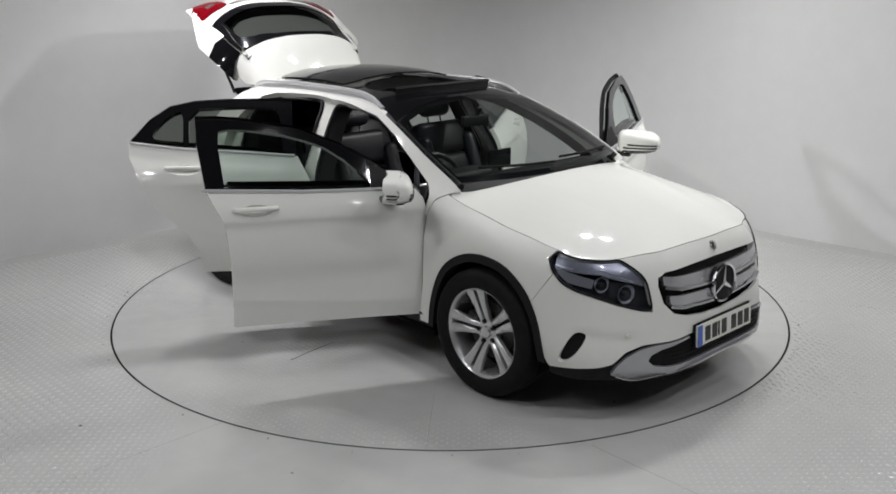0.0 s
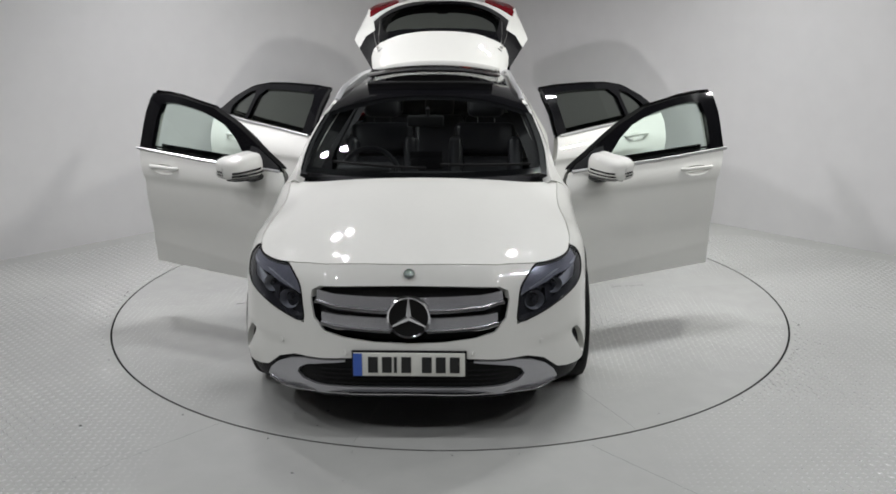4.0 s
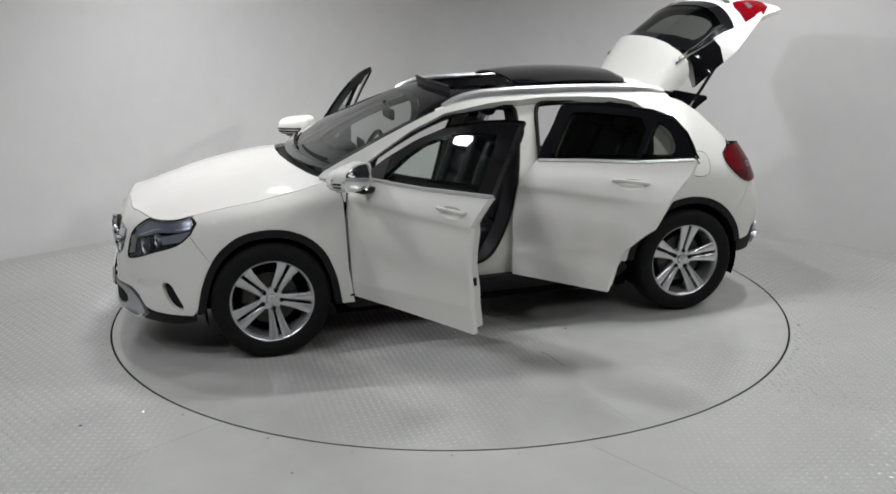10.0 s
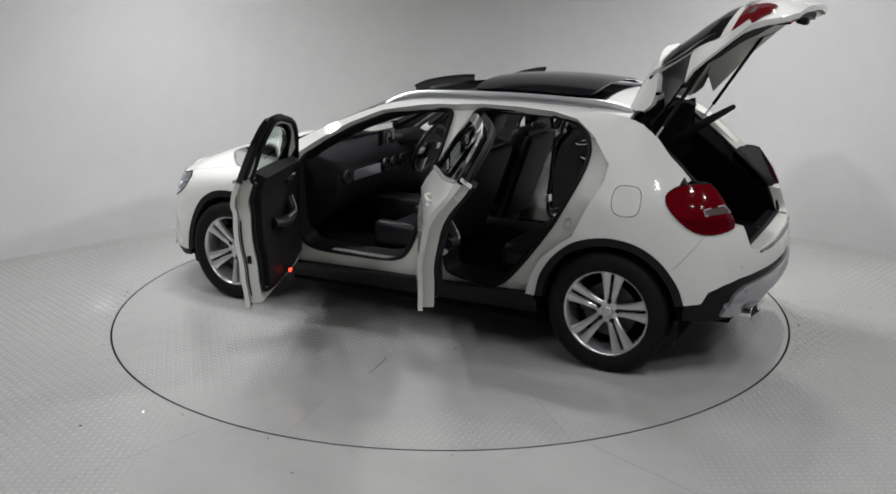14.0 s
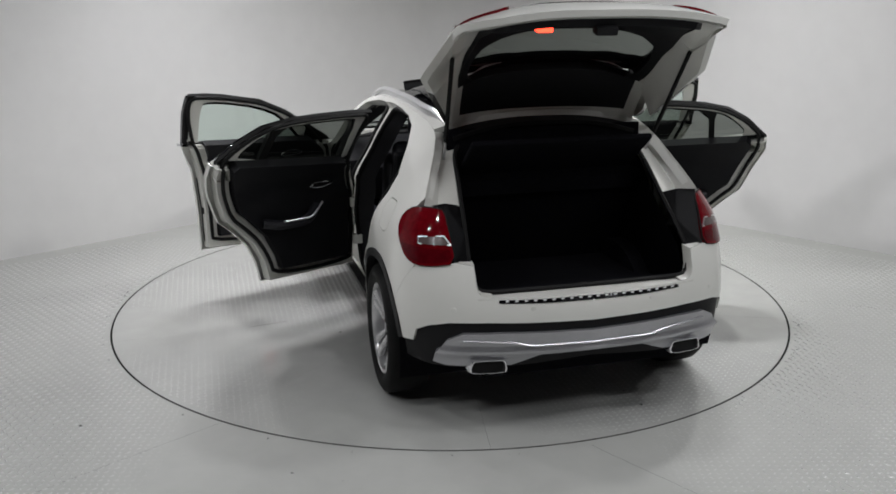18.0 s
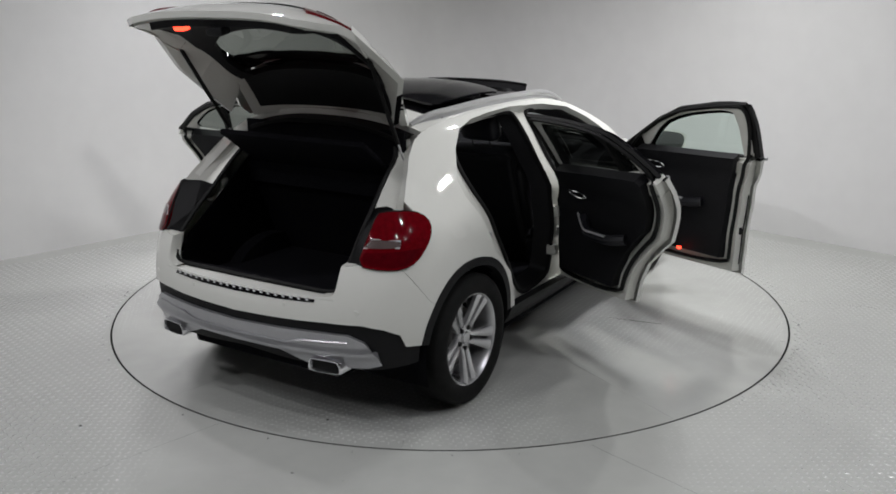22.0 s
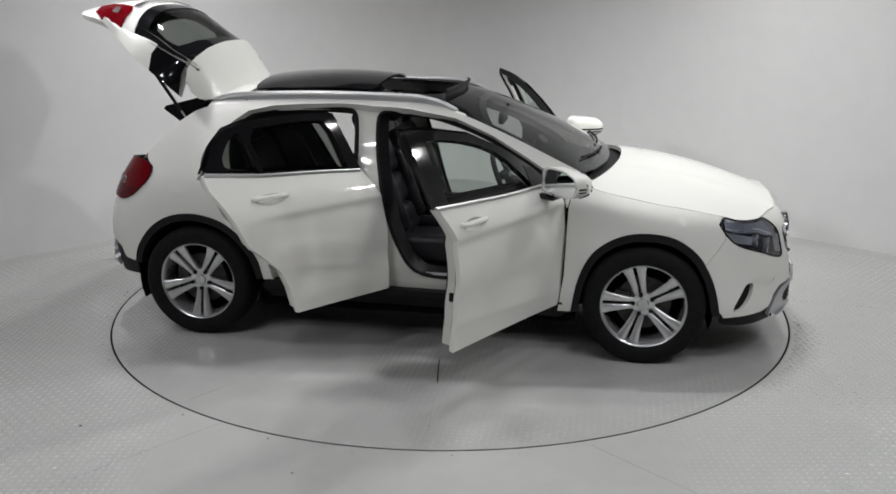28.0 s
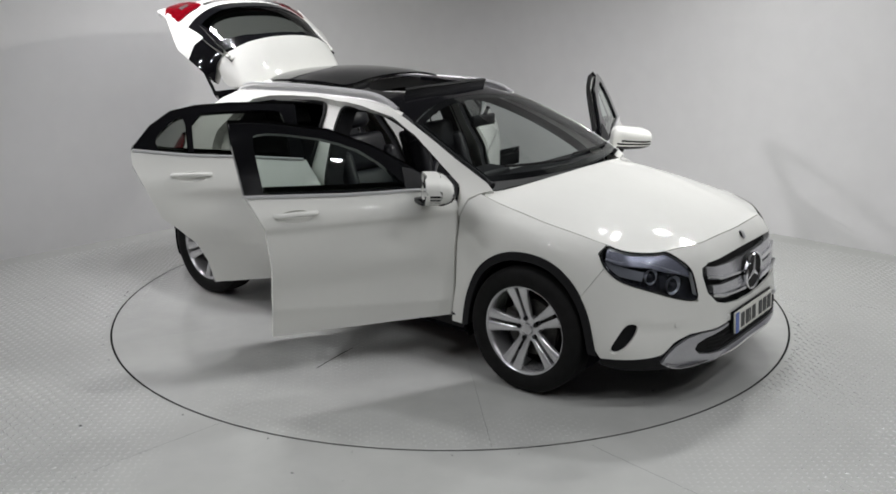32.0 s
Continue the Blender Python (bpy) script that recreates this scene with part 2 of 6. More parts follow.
def sheet(poly, fn, du=0.04, dv=0.04, thick=0.015, holes=(), mirror=False, bm=None, both=False):
    """A panel: the outline poly (with holes) in the plane (u, v), meshed finely and laid on the surface fn(u, v), with edges turned in by thick."""
    bm = bm if bm is not None else bmesh.new()
    loops, pts, edges = [], [], []
    for loop in (poly, *holes):
        fine = []
        for i in range(len(loop)):
            a, b = loop[i - 1], loop[i]
            n = max(1, math.ceil(max(abs(b[0] - a[0]) / du, abs(b[1] - a[1]) / dv)))
            fine += [(a[0] + (b[0] - a[0]) * k / n, a[1] + (b[1] - a[1]) * k / n) for k in range(n)]
        fine = [p for i, p in enumerate(fine) if abs(p[0] - fine[i - 1][0]) + abs(p[1] - fine[i - 1][1]) > 1e-5]
        k = len(pts)
        pts += fine
        edges += [(k + i, k + (i + 1) % len(fine)) for i in range(len(fine))]
        loops.append(fine)
    rim_pts = np.array(pts)
    u0, u1, v0, v1 = rim_pts[:, 0].min(), rim_pts[:, 0].max(), rim_pts[:, 1].min(), rim_pts[:, 1].max()
    gu, gv = np.meshgrid(np.arange(u0 + du / 2, u1, du), np.arange(v0 + dv / 2, v1, dv))
    gu, gv = gu.ravel(), gv.ravel()
    ok = inside(loops, gu, gv)
    gu, gv = gu[ok], gv[ok]
    if len(gu):
        far = (((gu[:, None] - rim_pts[None, :, 0]) / du) ** 2 + ((gv[:, None] - rim_pts[None, :, 1]) / dv) ** 2).min(1) > 0.3
        pts += list(zip(gu[far].tolist(), gv[far].tolist()))
    cv, ce, cf, *_ = delaunay_2d_cdt([Vector(p) for p in pts], edges, [], 0, 1e-6)
    mid = np.array([[sum(cv[i].x for i in f) / 3, sum(cv[i].y for i in f) / 3] for f in cf])
    keep = inside(loops, mid[:, 0], mid[:, 1])
    tris = [f for f, k in zip(cf, keep) if k]
    count = {}
    for f in tris:
        for i in range(3):
            e = (f[i - 1], f[i])
            count[tuple(sorted(e))] = e if tuple(sorted(e)) not in count else None
    low_pos = {}
    for mir in ((False, True) if both else (mirror,)):
        vs, low = {}, {}

        def at(i):
            if i not in vs:
                co = Vector(fn(cv[i].x, cv[i].y))
                if mir:
                    co.y = -co.y
                vs[i] = bm.verts.new(co)
            return vs[i]

        def lower(i):
            if i not in low:
                u, w, h = cv[i].x, cv[i].y, 0.004
                n = (Vector(fn(u + h, w)) - Vector(fn(u - h, w))).cross(Vector(fn(u, w + h)) - Vector(fn(u, w - h)))
                n = n.normalized() if n.length > 1e-12 else Vector((0, 1, 0))
                if mir:
                    n.y = -n.y
                low[i] = bm.verts.new(at(i).co - n * thick)
            return low[i]

        for f in tris:
            bm.faces.new([at(i) for i in (f if not mir else f[::-1])])
        if thick:
            for e in count.values():
                if e is not None:
                    a, b = e
                    if both and abs(at(a).co.y) < 2e-3 and abs(at(b).co.y) < 2e-3:
                        continue
                    bm.faces.new((at(b), at(a), lower(a), lower(b)) if not mir else (at(a), at(b), lower(b), lower(a)))
        if both:
            bmesh.ops.remove_doubles(bm, verts=[v for v in bm.verts if abs(v.co.y) < 1e-4], dist=1e-4)
    return bm


def smooth_table(pts, n=12):
    s = spline([(p[0], p[1], 0) for p in pts], n)
    return np.array([p.x for p in s]), np.array([p.y for p in s])


# ------------------------------------------------------------------ room
def floor_material(name, rough, spec):
    """Grey painted steel, uneven in gloss where feet and tyres have worn it."""
    return material(name, (0.45, 0.455, 0.435), rough, noise_scale=0.9, amount=0.055, rough_var=0.06, spec=spec)


M_FLOOR = floor_material("painted_plate_floor", 0.45, 0.12)
M_DISC = floor_material("painted_plate_turntable", 0.17, 0.5)
# base colour paler than the floor, to paint lamp glints on the lozenges
M_LUG = material("pale_glint_lozenge_tops", (0.68, 0.68, 0.67), 0.20, spec=0.8, noise_scale=1.5, amount=0.06, rough_var=0.06)
M_WALL = material("white_painted_wall", (0.74, 0.735, 0.73), 0.75, noise_scale=0.7, amount=0.03, bump=0.15, bump_scale=60)
M_CEIL = material("ceiling_dark_tile", (0.07, 0.07, 0.07), 0.8, noise_scale=2, amount=0.05)
M_GAP = material("dark_gap", (0.010, 0.010, 0.010), 0.9, spec=0.05)
ROOM = 15.0
CORNER = Vector((0.05, 4.36))
CEIL_Z = 3.9


def wall_line():
    """Plan of the room's walls: a square standing on its corner, the far corner rounded."""
    a, b = Vector((-0.731, -0.682)), Vector((0.722, -0.692))
    r, out = 0.55, []
    p0, p1 = CORNER + a * r, CORNER + b * r
    for i in range(11):
        t = i / 10
        out.append((1 - t) ** 2 * p0 + 2 * t * (1 - t) * CORNER + t * t * p1)
    return [CORNER + a * ROOM] + out + [CORNER + b * ROOM, CORNER + a * ROOM + b * ROOM]


def wall_strip(name, pts, thick, label):
    bm = bmesh.new()
    rows = []
    for i, p in enumerate(pts):
        d = (pts[min(i + 1, len(pts) - 1)] - pts[max(i - 1, 0)]).normalized()
        n = Vector((-d.y, d.x))
        rows.append([bm.verts.new((*q, z)) for q in (p, p + n * thick) for z in (0, CEIL_Z)])
    for A, B in zip(rows, rows[1:]):
        bm.faces.new((A[0], A[1], B[1], B[0]))
        bm.faces.new((A[2], B[2], B[3], A[3]))
        bm.faces.new((A[1], A[3], B[3], B[1]))
        bm.faces.new((A[0], B[0], B[2], A[2]))
    return tagged(part(name, bm, M_WALL), label, "wall", kind="structure")


plan = wall_line()
wall_strip("wall_north", plan[:13], 0.2, "plain white painted studio wall with rounded corner")
wall_strip("wall_south", [plan[12], plan[13], plan[0]], 0.2, "plain white painted studio wall")

bm = bmesh.new()
N = 128
ring = [(DISC_R + 0.006) * Vector((math.cos(2 * math.pi * i / N), math.sin(2 * math.pi * i / N), 0)) for i in range(N)]
inner, low = [bm.verts.new(p) for p in ring], [bm.verts.new(p - Vector((0, 0, 0.06))) for p in ring]
outer = [bm.verts.new((p.x * 8, p.y * 8, 0)) for p in ring]
for i in range(N):
    j = (i + 1) % N
    bm.faces.new((inner[i], outer[i], outer[j], inner[j]))
    bm.faces.new((inner[i], inner[j], low[j], low[i]))
bm.faces.new(low)
tagged(part("floor", bm, M_FLOOR), "grey painted steel floor with rolled lozenge pattern", "floor", kind="structure")
# unseen ceiling, dark so that glass and gloss black reflect it dark
bm = box(-11.5, 11.5, -17, 6, CEIL_Z, CEIL_Z + 0.1)
tagged(part("ceiling", bm, M_CEIL), "plain dark studio ceiling", "ceiling", kind="structure")

M_FRAME = material("dark_fixture_metal", (0.03, 0.03, 0.03), 0.5, metal=0.5)
for x, y, power, spread in SPOTS:
    fixture = tagged(new("ceiling_light"), "small square ceiling spot in dark metal frame", "ceiling light", "ceiling lights")
    part("housing", box(x - 0.13, x + 0.13, y - 0.10, y + 0.10, 3.76, CEIL_Z, 0.008), M_FRAME, fixture)
    for dx, dy, w, h in ((-0.125, 0, 0.008, 0.10), (0.125, 0, 0.008, 0.10), (0, -0.094, 0.117, 0.006), (0, 0.094, 0.117, 0.006)):
        part("frame_bar", box(x + dx - w, x + dx + w, y + dy - h, y + dy + h, 3.72, 3.758), M_FRAME, fixture)

part("floor_gap", lathe([(DISC_R - 0.02, -0.004), (DISC_R + 0.006, -0.004)], 128, "z"), M_GAP)
tagged(bpy.data.objects["floor_gap"], "dark ring gap round turntable", "gap", kind="structure")
turntable = tagged(new("turntable"), "round grey painted steel turntable set flush in floor", "turntable")
R_IN = 0.6
part("centre_plate", lathe([(0.0001, 0), (0.5, 0), (R_IN - 0.0003, 0), (R_IN - 0.0002, -0.03)], 96, "z"), M_DISC, turntable)
bm = bmesh.new()
R_OUT = DISC_R - 0.007
cols = []
for k in range(17):
    a = radians(0.012 + (36 - 0.024) * k / 16)
    cols.append([bm.verts.new((r * math.cos(a), r * math.sin(a), z)) for r, z in ((R_IN + 0.0002, -0.03), (R_IN + 0.0002, -0.0005), (R_IN + 0.0003, 0), (1.4, 0), (1.8, 0), (2.1, 0), (R_OUT, 0), (R_OUT, -0.03))])
for A, B in zip(cols, cols[1:]):
    for i in range(7):
        bm.faces.new((A[i], A[i + 1], B[i + 1], B[i]))
bm.faces.new(cols[0][::-1])
bm.faces.new(cols[-1])
plate_ob = part("plate", bm, M_DISC, turntable, sharp=20.0)
plate_ob.matrix_basis = pose(0, 0, 0, 0, 0, 25.8)
for k in range(1, 10):
    ob = new("plate", plate_ob.data)
    ob.parent, ob.matrix_basis = turntable, pose(0, 0, 0, 0, 0, 25.8 + 36 * k)


def lugs(name, where, height, parent, mat, seed):
    """Raised lozenges of the rolled plate, each turned across its neighbours."""
    rnd = random.Random(seed)
    verts, faces = [], []
    for ix in range(-110, 111):
        for iy in range(-110, 80):
            x, y = ix * 0.036, iy * 0.036
            keep = where(x, y)
            if keep <= 0.03:
                continue
            a = radians(45 if (ix + iy) % 2 else -45) + rnd.uniform(-0.04, 0.04)
            c, s, L, w = math.cos(a), math.sin(a), 0.0175, 0.0070
            hgt = height * min(1.0, keep) * rnd.uniform(0.8, 1.1)
            k = len(verts)
            for u, v, z in ((-L, 0, -0.0008), (0, -w, -0.0008), (L, 0, -0.0008), (0, w, -0.0008), (-L * 0.55, 0, hgt), (L * 0.55, 0, hgt)):
                verts.append((x + u * c - v * s, y + u * s + v * c, z))
            faces += [(k, k + 1, k + 5, k + 4), (k + 1, k + 2, k + 5), (k + 2, k + 3, k + 4, k + 5), (k + 3, k, k + 4)]
    me = bpy.data.meshes.new(name)
    me.from_pydata(verts, [], faces)
    me.materials.append(mat)
    ob = new(name, me)
    ob.parent = parent
    return tagged(ob, "small raised lozenges of painted steel plate", "", kind="stuff")


def worn(x, y, s):
    return 0.5 + 0.9 * noise.noise(Vector((x * 0.7 + s, y * 0.7, 3.1 * s)))


lugs("lozenge_relief", lambda x, y: min(1, max(0, (abs(x + 0.2) - 1.1) / 0.8)) * (0.35 + worn(x, y, 1.0) * 0.8) if math.hypot(x, y) > DISC_R + 0.03 and -4.0 < y < 1.6 - 0.9 * max(0, abs(x) - 2.6) else 0, 0.0064, None, M_LUG, 3)
lugs("lozenge_relief", lambda x, y: worn(x, y, 2.0) - 0.35 if math.hypot(x, y) < DISC_R - 0.04 else 0, 0.0030, turntable, M_LUG, 4)
for a, b in (((-1.15, -1.965), (-1.95, -2.78)), ((0.68, -2.23), (1.5, -3.15)), ((-2.45, 0.32), (-3.3, -0.35)), ((2.27, -0.10), (3.6, -0.55))):
    a, b = Vector(a), Vector(b)
    d = (b - a).normalized()
    n = Vector((-d.y, d.x)) * 0.0006
    bm = bmesh.new()
    bm.faces.new([bm.verts.new((*p, 0.0006)) for p in (a - n, b - n, b + n, a + n)])
    tagged(part("floor_joint", bm, M_GAP), "thin dark joint between floor plates", "joint", kind="structure")
rnd = random.Random(12)
for k in range(72):
    ang, r = rnd.uniform(0, 2 * math.pi), rnd.choice((DISC_R + 0.05, DISC_R + 0.06, rnd.uniform(0.9, 2.2), rnd.uniform(2.4, 3.4)))
    x, y = r * math.cos(ang), r * math.sin(ang)
    if r > 2.3 and y > 1.2:
        continue
    bm = bmesh.new()
    w = 0.003 + 0.007 * rnd.random() ** 2
    bm.faces.new([bm.verts.new((x + w * rnd.uniform(0.6, 1.2) * math.cos(t), y + w * rnd.uniform(0.6, 1.2) * math.sin(t), 0.0024)) for t in np.linspace(0, 2 * math.pi, 7)[:-1]])
    if r < DISC_R:
        part("paint_chip", bm, M_GAP, turntable)
    else:
        tagged(part("floor_mark", bm, M_GAP), "small dark paint chip on floor", "mark", kind="structure")
bm = bmesh.new()
pts = [Vector(p) for p in ((0.155, -1.13), (0.165, -1.22), (0.185, -1.34), (0.21, -1.48))]
bm.faces.new([bm.verts.new((p.x - 0.003 * (i > 0), p.y, 0.0024)) for i, p in enumerate(pts)] + [bm.verts.new((p.x + 0.003, p.y, 0.0024)) for p in pts[::-1]])
part("scratch", bm, M_GAP, turntable, "dark scrape in turntable paint")
rnd = random.Random(31)
spots = spline([(-0.200, 1.140, 0), (-0.228, 1.21, 0), (-0.240, 1.28, 0), (-0.250, 1.35, 0), (-0.258, 1.41, 0)], 6)
for p, q in zip(spots, spots[1:]):
    if rnd.random() < 0.2:
        continue
    w = rnd.uniform(0.0012, 0.0045)
    bm = bmesh.new()
    bm.faces.new([bm.verts.new(v) for v in ((p.x - w, p.y, 0.0012), (q.x - w * rnd.uniform(0.3, 1), q.y - 0.002, 0.0012), (q.x + w, q.y - 0.001, 0.0012), (p.x + w * rnd.uniform(0.3, 1), p.y + 0.002, 0.0012))])
    part("scratch", bm, M_GAP, turntable)

# ------------------------------------------------------------------ car body surfaces
REF = spline([(2.235, 0, 0), (2.229, 0.22, 0), (2.212, 0.40, 0), (2.152, 0.515, 0), (2.02, 0.73, 0), (1.85, 0.85, 0), (1.6, 0.898, 0), (1.35, 0.905, 0), (0.9, 0.898, 0), (0.3, 0.895, 0),
              (-0.4, 0.897, 0), (-1.0, 0.902, 0), (-1.35, 0.905, 0), (-1.62, 0.89, 0), (-1.84, 0.835, 0), (-1.99, 0.72, 0), (-2.075, 0.52, 0), (-2.12, 0.28, 0), (-2.135, 0, 0)], 16)
RX, RY = np.array([p.x for p in REF]), np.array([p.y for p in REF])
RS = np.concatenate([[0], np.cumsum(np.hypot(np.diff(RX), np.diff(RY)))])
TX, TY = np.gradient(RX, RS), np.gradient(RY, RS)
S_END = RS[-1]
TX[0], TY[0], TX[-1], TY[-1] = 0.0, 1.0, 0.0, -1.0


def sx(x):
    """Girth coordinate of the body side at length x."""
    return float(np.interp(-x, -RX, RS))


def sf(y):
    """Girth coordinate of the nose at half width y."""
    k = len(RS) // 3
    return float(np.interp(y, RY[:k], RS[:k]))


def sr(y):
    """Girth coordinate of the tail at half width y."""
    k = 2 * len(RS) // 3
    return float(np.interp(y, RY[k:][::-1], RS[k:][::-1]))


STATIONS = [(sf(0.0), [(0.10, 0.16), (0.17, 0.05), (0.22, 0.012), (0.30, 0.0), (0.42, 0.0), (0.52, 0.004), (0.62, 0.018), (0.72, 0.042), (0.79, 0.068), (0.84, 0.096), (0.87, 0.125), (0.92, 0.2)]),
            (sf(0.55), [(0.10, 0.18), (0.17, 0.05), (0.22, 0.004), (0.30, -0.018), (0.40, -0.016), (0.48, -0.004), (0.54, 0.004), (0.60, 0.012), (0.72, 0.032), (0.79, 0.063), (0.84, 0.108), (0.9, 0.19)]),
            (sx(1.95), [(0.10, 0.14), (0.20, 0.035), (0.28, -0.012), (0.36, -0.022), (0.45, -0.016), (0.52, -0.002), (0.60, 0.012), (0.72, 0.032), (0.80, 0.066), (0.85, 0.110), (0.9, 0.18)]),
            (sx(1.65), [(0.10, 0.10), (0.25, 0.04), (0.36, 0.022), (0.5, 0.018), (0.62, 0.016), (0.72, 0.018), (0.80, 0.032), (0.85, 0.058), (0.885, 0.10), (0.92, 0.17), (1.0, 0.3)]),
            (sx(1.30), [(0.10, 0.10), (0.25, 0.04), (0.36, 0.028), (0.5, 0.024), (0.66, 0.022), (0.77, 0.026), (0.84, 0.038), (0.88, 0.060), (0.91, 0.095), (0.94, 0.16), (1.0, 0.28)]),
            (sx(1.0), [(0.10, 0.10), (0.25, 0.022), (0.36, 0.006), (0.5, 0.008), (0.66, 0.010), (0.80, 0.012), (0.90, 0.03), (0.97, 0.075), (1.04, 0.15), (1.10, 0.19), (1.25, 0.25), (1.45, 0.36)]),
            (sx(0.6), [(0.10, 0.10), (0.25, 0.035), (0.36, 0.020), (0.5, 0.022), (0.60, 0.020), (0.70, 0.008), (0.85, 0.006), (0.94, 0.014), (1.0, 0.040), (1.06, 0.078), (1.15, 0.132), (1.25, 0.195), (1.35, 0.260), (1.45, 0.36)]),
            (sx(0.1), [(0.10, 0.10), (0.25, 0.045), (0.36, 0.028), (0.5, 0.026), (0.60, 0.022), (0.70, 0.008), (0.85, 0.004), (0.94, 0.016), (1.0, 0.040), (1.06, 0.076), (1.15, 0.120), (1.25, 0.172), (1.35, 0.234), (1.40, 0.266), (1.44, 0.315), (1.47, 0.39)]),
            (sx(-0.6), [(0.10, 0.10), (0.25, 0.05), (0.36, 0.034), (0.5, 0.030), (0.60, 0.024), (0.70, 0.008), (0.85, 0.003), (0.96, 0.016), (1.03, 0.046), (1.08, 0.078), (1.15, 0.118), (1.25, 0.170), (1.35, 0.232), (1.40, 0.264), (1.44, 0.312), (1.47, 0.39)]),
            (sx(-1.1), [(0.10, 0.10), (0.25, 0.06), (0.36, 0.030), (0.5, 0.015), (0.70, 0.0), (0.88, 0.006), (0.98, 0.030), (1.06, 0.076), (1.12, 0.108), (1.2, 0.156), (1.30, 0.222), (1.37, 0.273), (1.42, 0.312), (1.47, 0.40)]),
            (sx(-1.45), [(0.10, 0.10), (0.25, 0.05), (0.36, 0.03), (0.5, 0.022), (0.70, 0.018), (0.88, 0.026), (0.98, 0.052), (1.06, 0.101), (1.14, 0.150), (1.22, 0.205), (1.32, 0.281), (1.38, 0.332), (1.42, 0.375), (1.47, 0.45)]),
            (sx(-1.80), [(0.10, 0.12), (0.25, 0.05), (0.36, 0.02), (0.48, 0.004), (0.62, 0.0), (0.76, 0.010), (0.88, 0.035), (0.98, 0.068), (1.08, 0.135), (1.16, 0.20), (1.25, 0.28), (1.46, 0.45)]),
            (sr(0.60), [(0.10, 0.16), (0.25, 0.08), (0.36, 0.035), (0.46, 0.012), (0.58, 0.0), (0.68, 0.010), (0.78, 0.036), (0.88, 0.08), (0.98, 0.14), (1.08, 0.22), (1.25, 0.40), (1.46, 0.6)]),
            (sr(0.0), [(0.10, 0.16), (0.25, 0.08), (0.36, 0.04), (0.46, 0.014), (0.58, 0.0), (0.66, 0.012), (0.70, 0.03), (0.74, 0.08), (0.88, 0.12), (0.98, 0.2), (1.46, 0.6)])]
ST_S = np.array([s[0] for s in STATIONS])
Z_GRID = np.linspace(0.1, 1.5, 281)
ST_D = np.array([np.interp(Z_GRID, *smooth_table(s[1])) for s in STATIONS])
# bake the offsets along the girth, cubic from station to station
S_GRID = np.linspace(0, S_END, 300)
D_GRID = np.empty((len(S_GRID), len(Z_GRID)))
for i, s in enumerate(S_GRID):
    k = min(max(int(np.searchsorted(ST_S, s)) - 1, 0), len(ST_S) - 2)
    h = ST_S[k + 1] - ST_S[k]
    t = (s - ST_S[k]) / h
    m0 = (ST_D[k + 1] - ST_D[max(k - 1, 0)]) / (ST_S[k + 1] - ST_S[max(k - 1, 0)]) * h
    m1 = (ST_D[min(k + 2, len(ST_S) - 1)] - ST_D[k]) / (ST_S[min(k + 2, len(ST_S) - 1)] - ST_S[k]) * h
    D_GRID[i] = (2 * t ** 3 - 3 * t ** 2 + 1) * ST_D[k] + (t ** 3 - 2 * t ** 2 + t) * m0 + (-2 * t ** 3 + 3 * t ** 2) * ST_D[k + 1] + (t ** 3 - t ** 2) * m1
# even out the change from station to station
for axis, sigma in ((0, 6.0), (1, 4.5)):
    k = np.exp(-0.5 * (np.arange(-18, 19) / sigma) ** 2)
    pad = np.pad(D_GRID, [(18, 18) if a == axis else (0, 0) for a in (0, 1)], mode="reflect", reflect_type="odd")
    D_GRID = np.apply_along_axis(lambda v: np.convolve(v, k / k.sum(), "valid"), axis, pad)
# level crease under the handles, running out on the wing: the flank dips just below it
CREASE_X, CREASE_Z = [-1.1, -0.9, -0.2, 0.85, 1.34, 1.5], [0.905, 0.916, 0.923, 0.923, 0.885, 0.87]
# falling edge low on the doors
LOW_X, LOW_Z = [-0.9, -0.77, -0.38, -0.17, 0.55, 0.9], [0.63, 0.618, 0.554, 0.497, 0.437, 0.42]
for i, s in enumerate(S_GRID):
    x = float(np.interp(s, RS, RX))
    fade = float(np.interp(x, [-1.10, -0.85, 0.80, 1.40], [0, 1, 1, 0]))
    under = np.maximum(0.0, float(np.interp(x, CREASE_X, CREASE_Z)) - Z_GRID) / 0.045
    dip = np.convolve(under * np.exp(1 - under), np.exp(-0.5 * (np.arange(-5, 6) / 1.2) ** 2) / 3.008, "same")
    above = Z_GRID - float(np.interp(x, LOW_X, LOW_Z))
    ridge = np.exp(-np.abs(above) / np.where(above > 0, 0.12, 0.05))
    low = float(np.interp(x, [-1.0, -0.8, 0.8, 0.95], [0, 1, 1, 0]))
    # hollow of the bumper round the vent
    nose = float(np.interp(s, [sf(0.50), sf(0.64), sx(1.95), sx(1.88)], [0, 1, 1, 0]))
    hollow = np.maximum(0.0, float(np.interp(s, [sf(0.55), sx(1.95)], [0.468, 0.500])) - Z_GRID) / 0.032
    D_GRID[i] += 0.014 * fade * dip - 0.009 * low * ridge + 0.013 * nose * hollow * np.exp(1 - hollow)


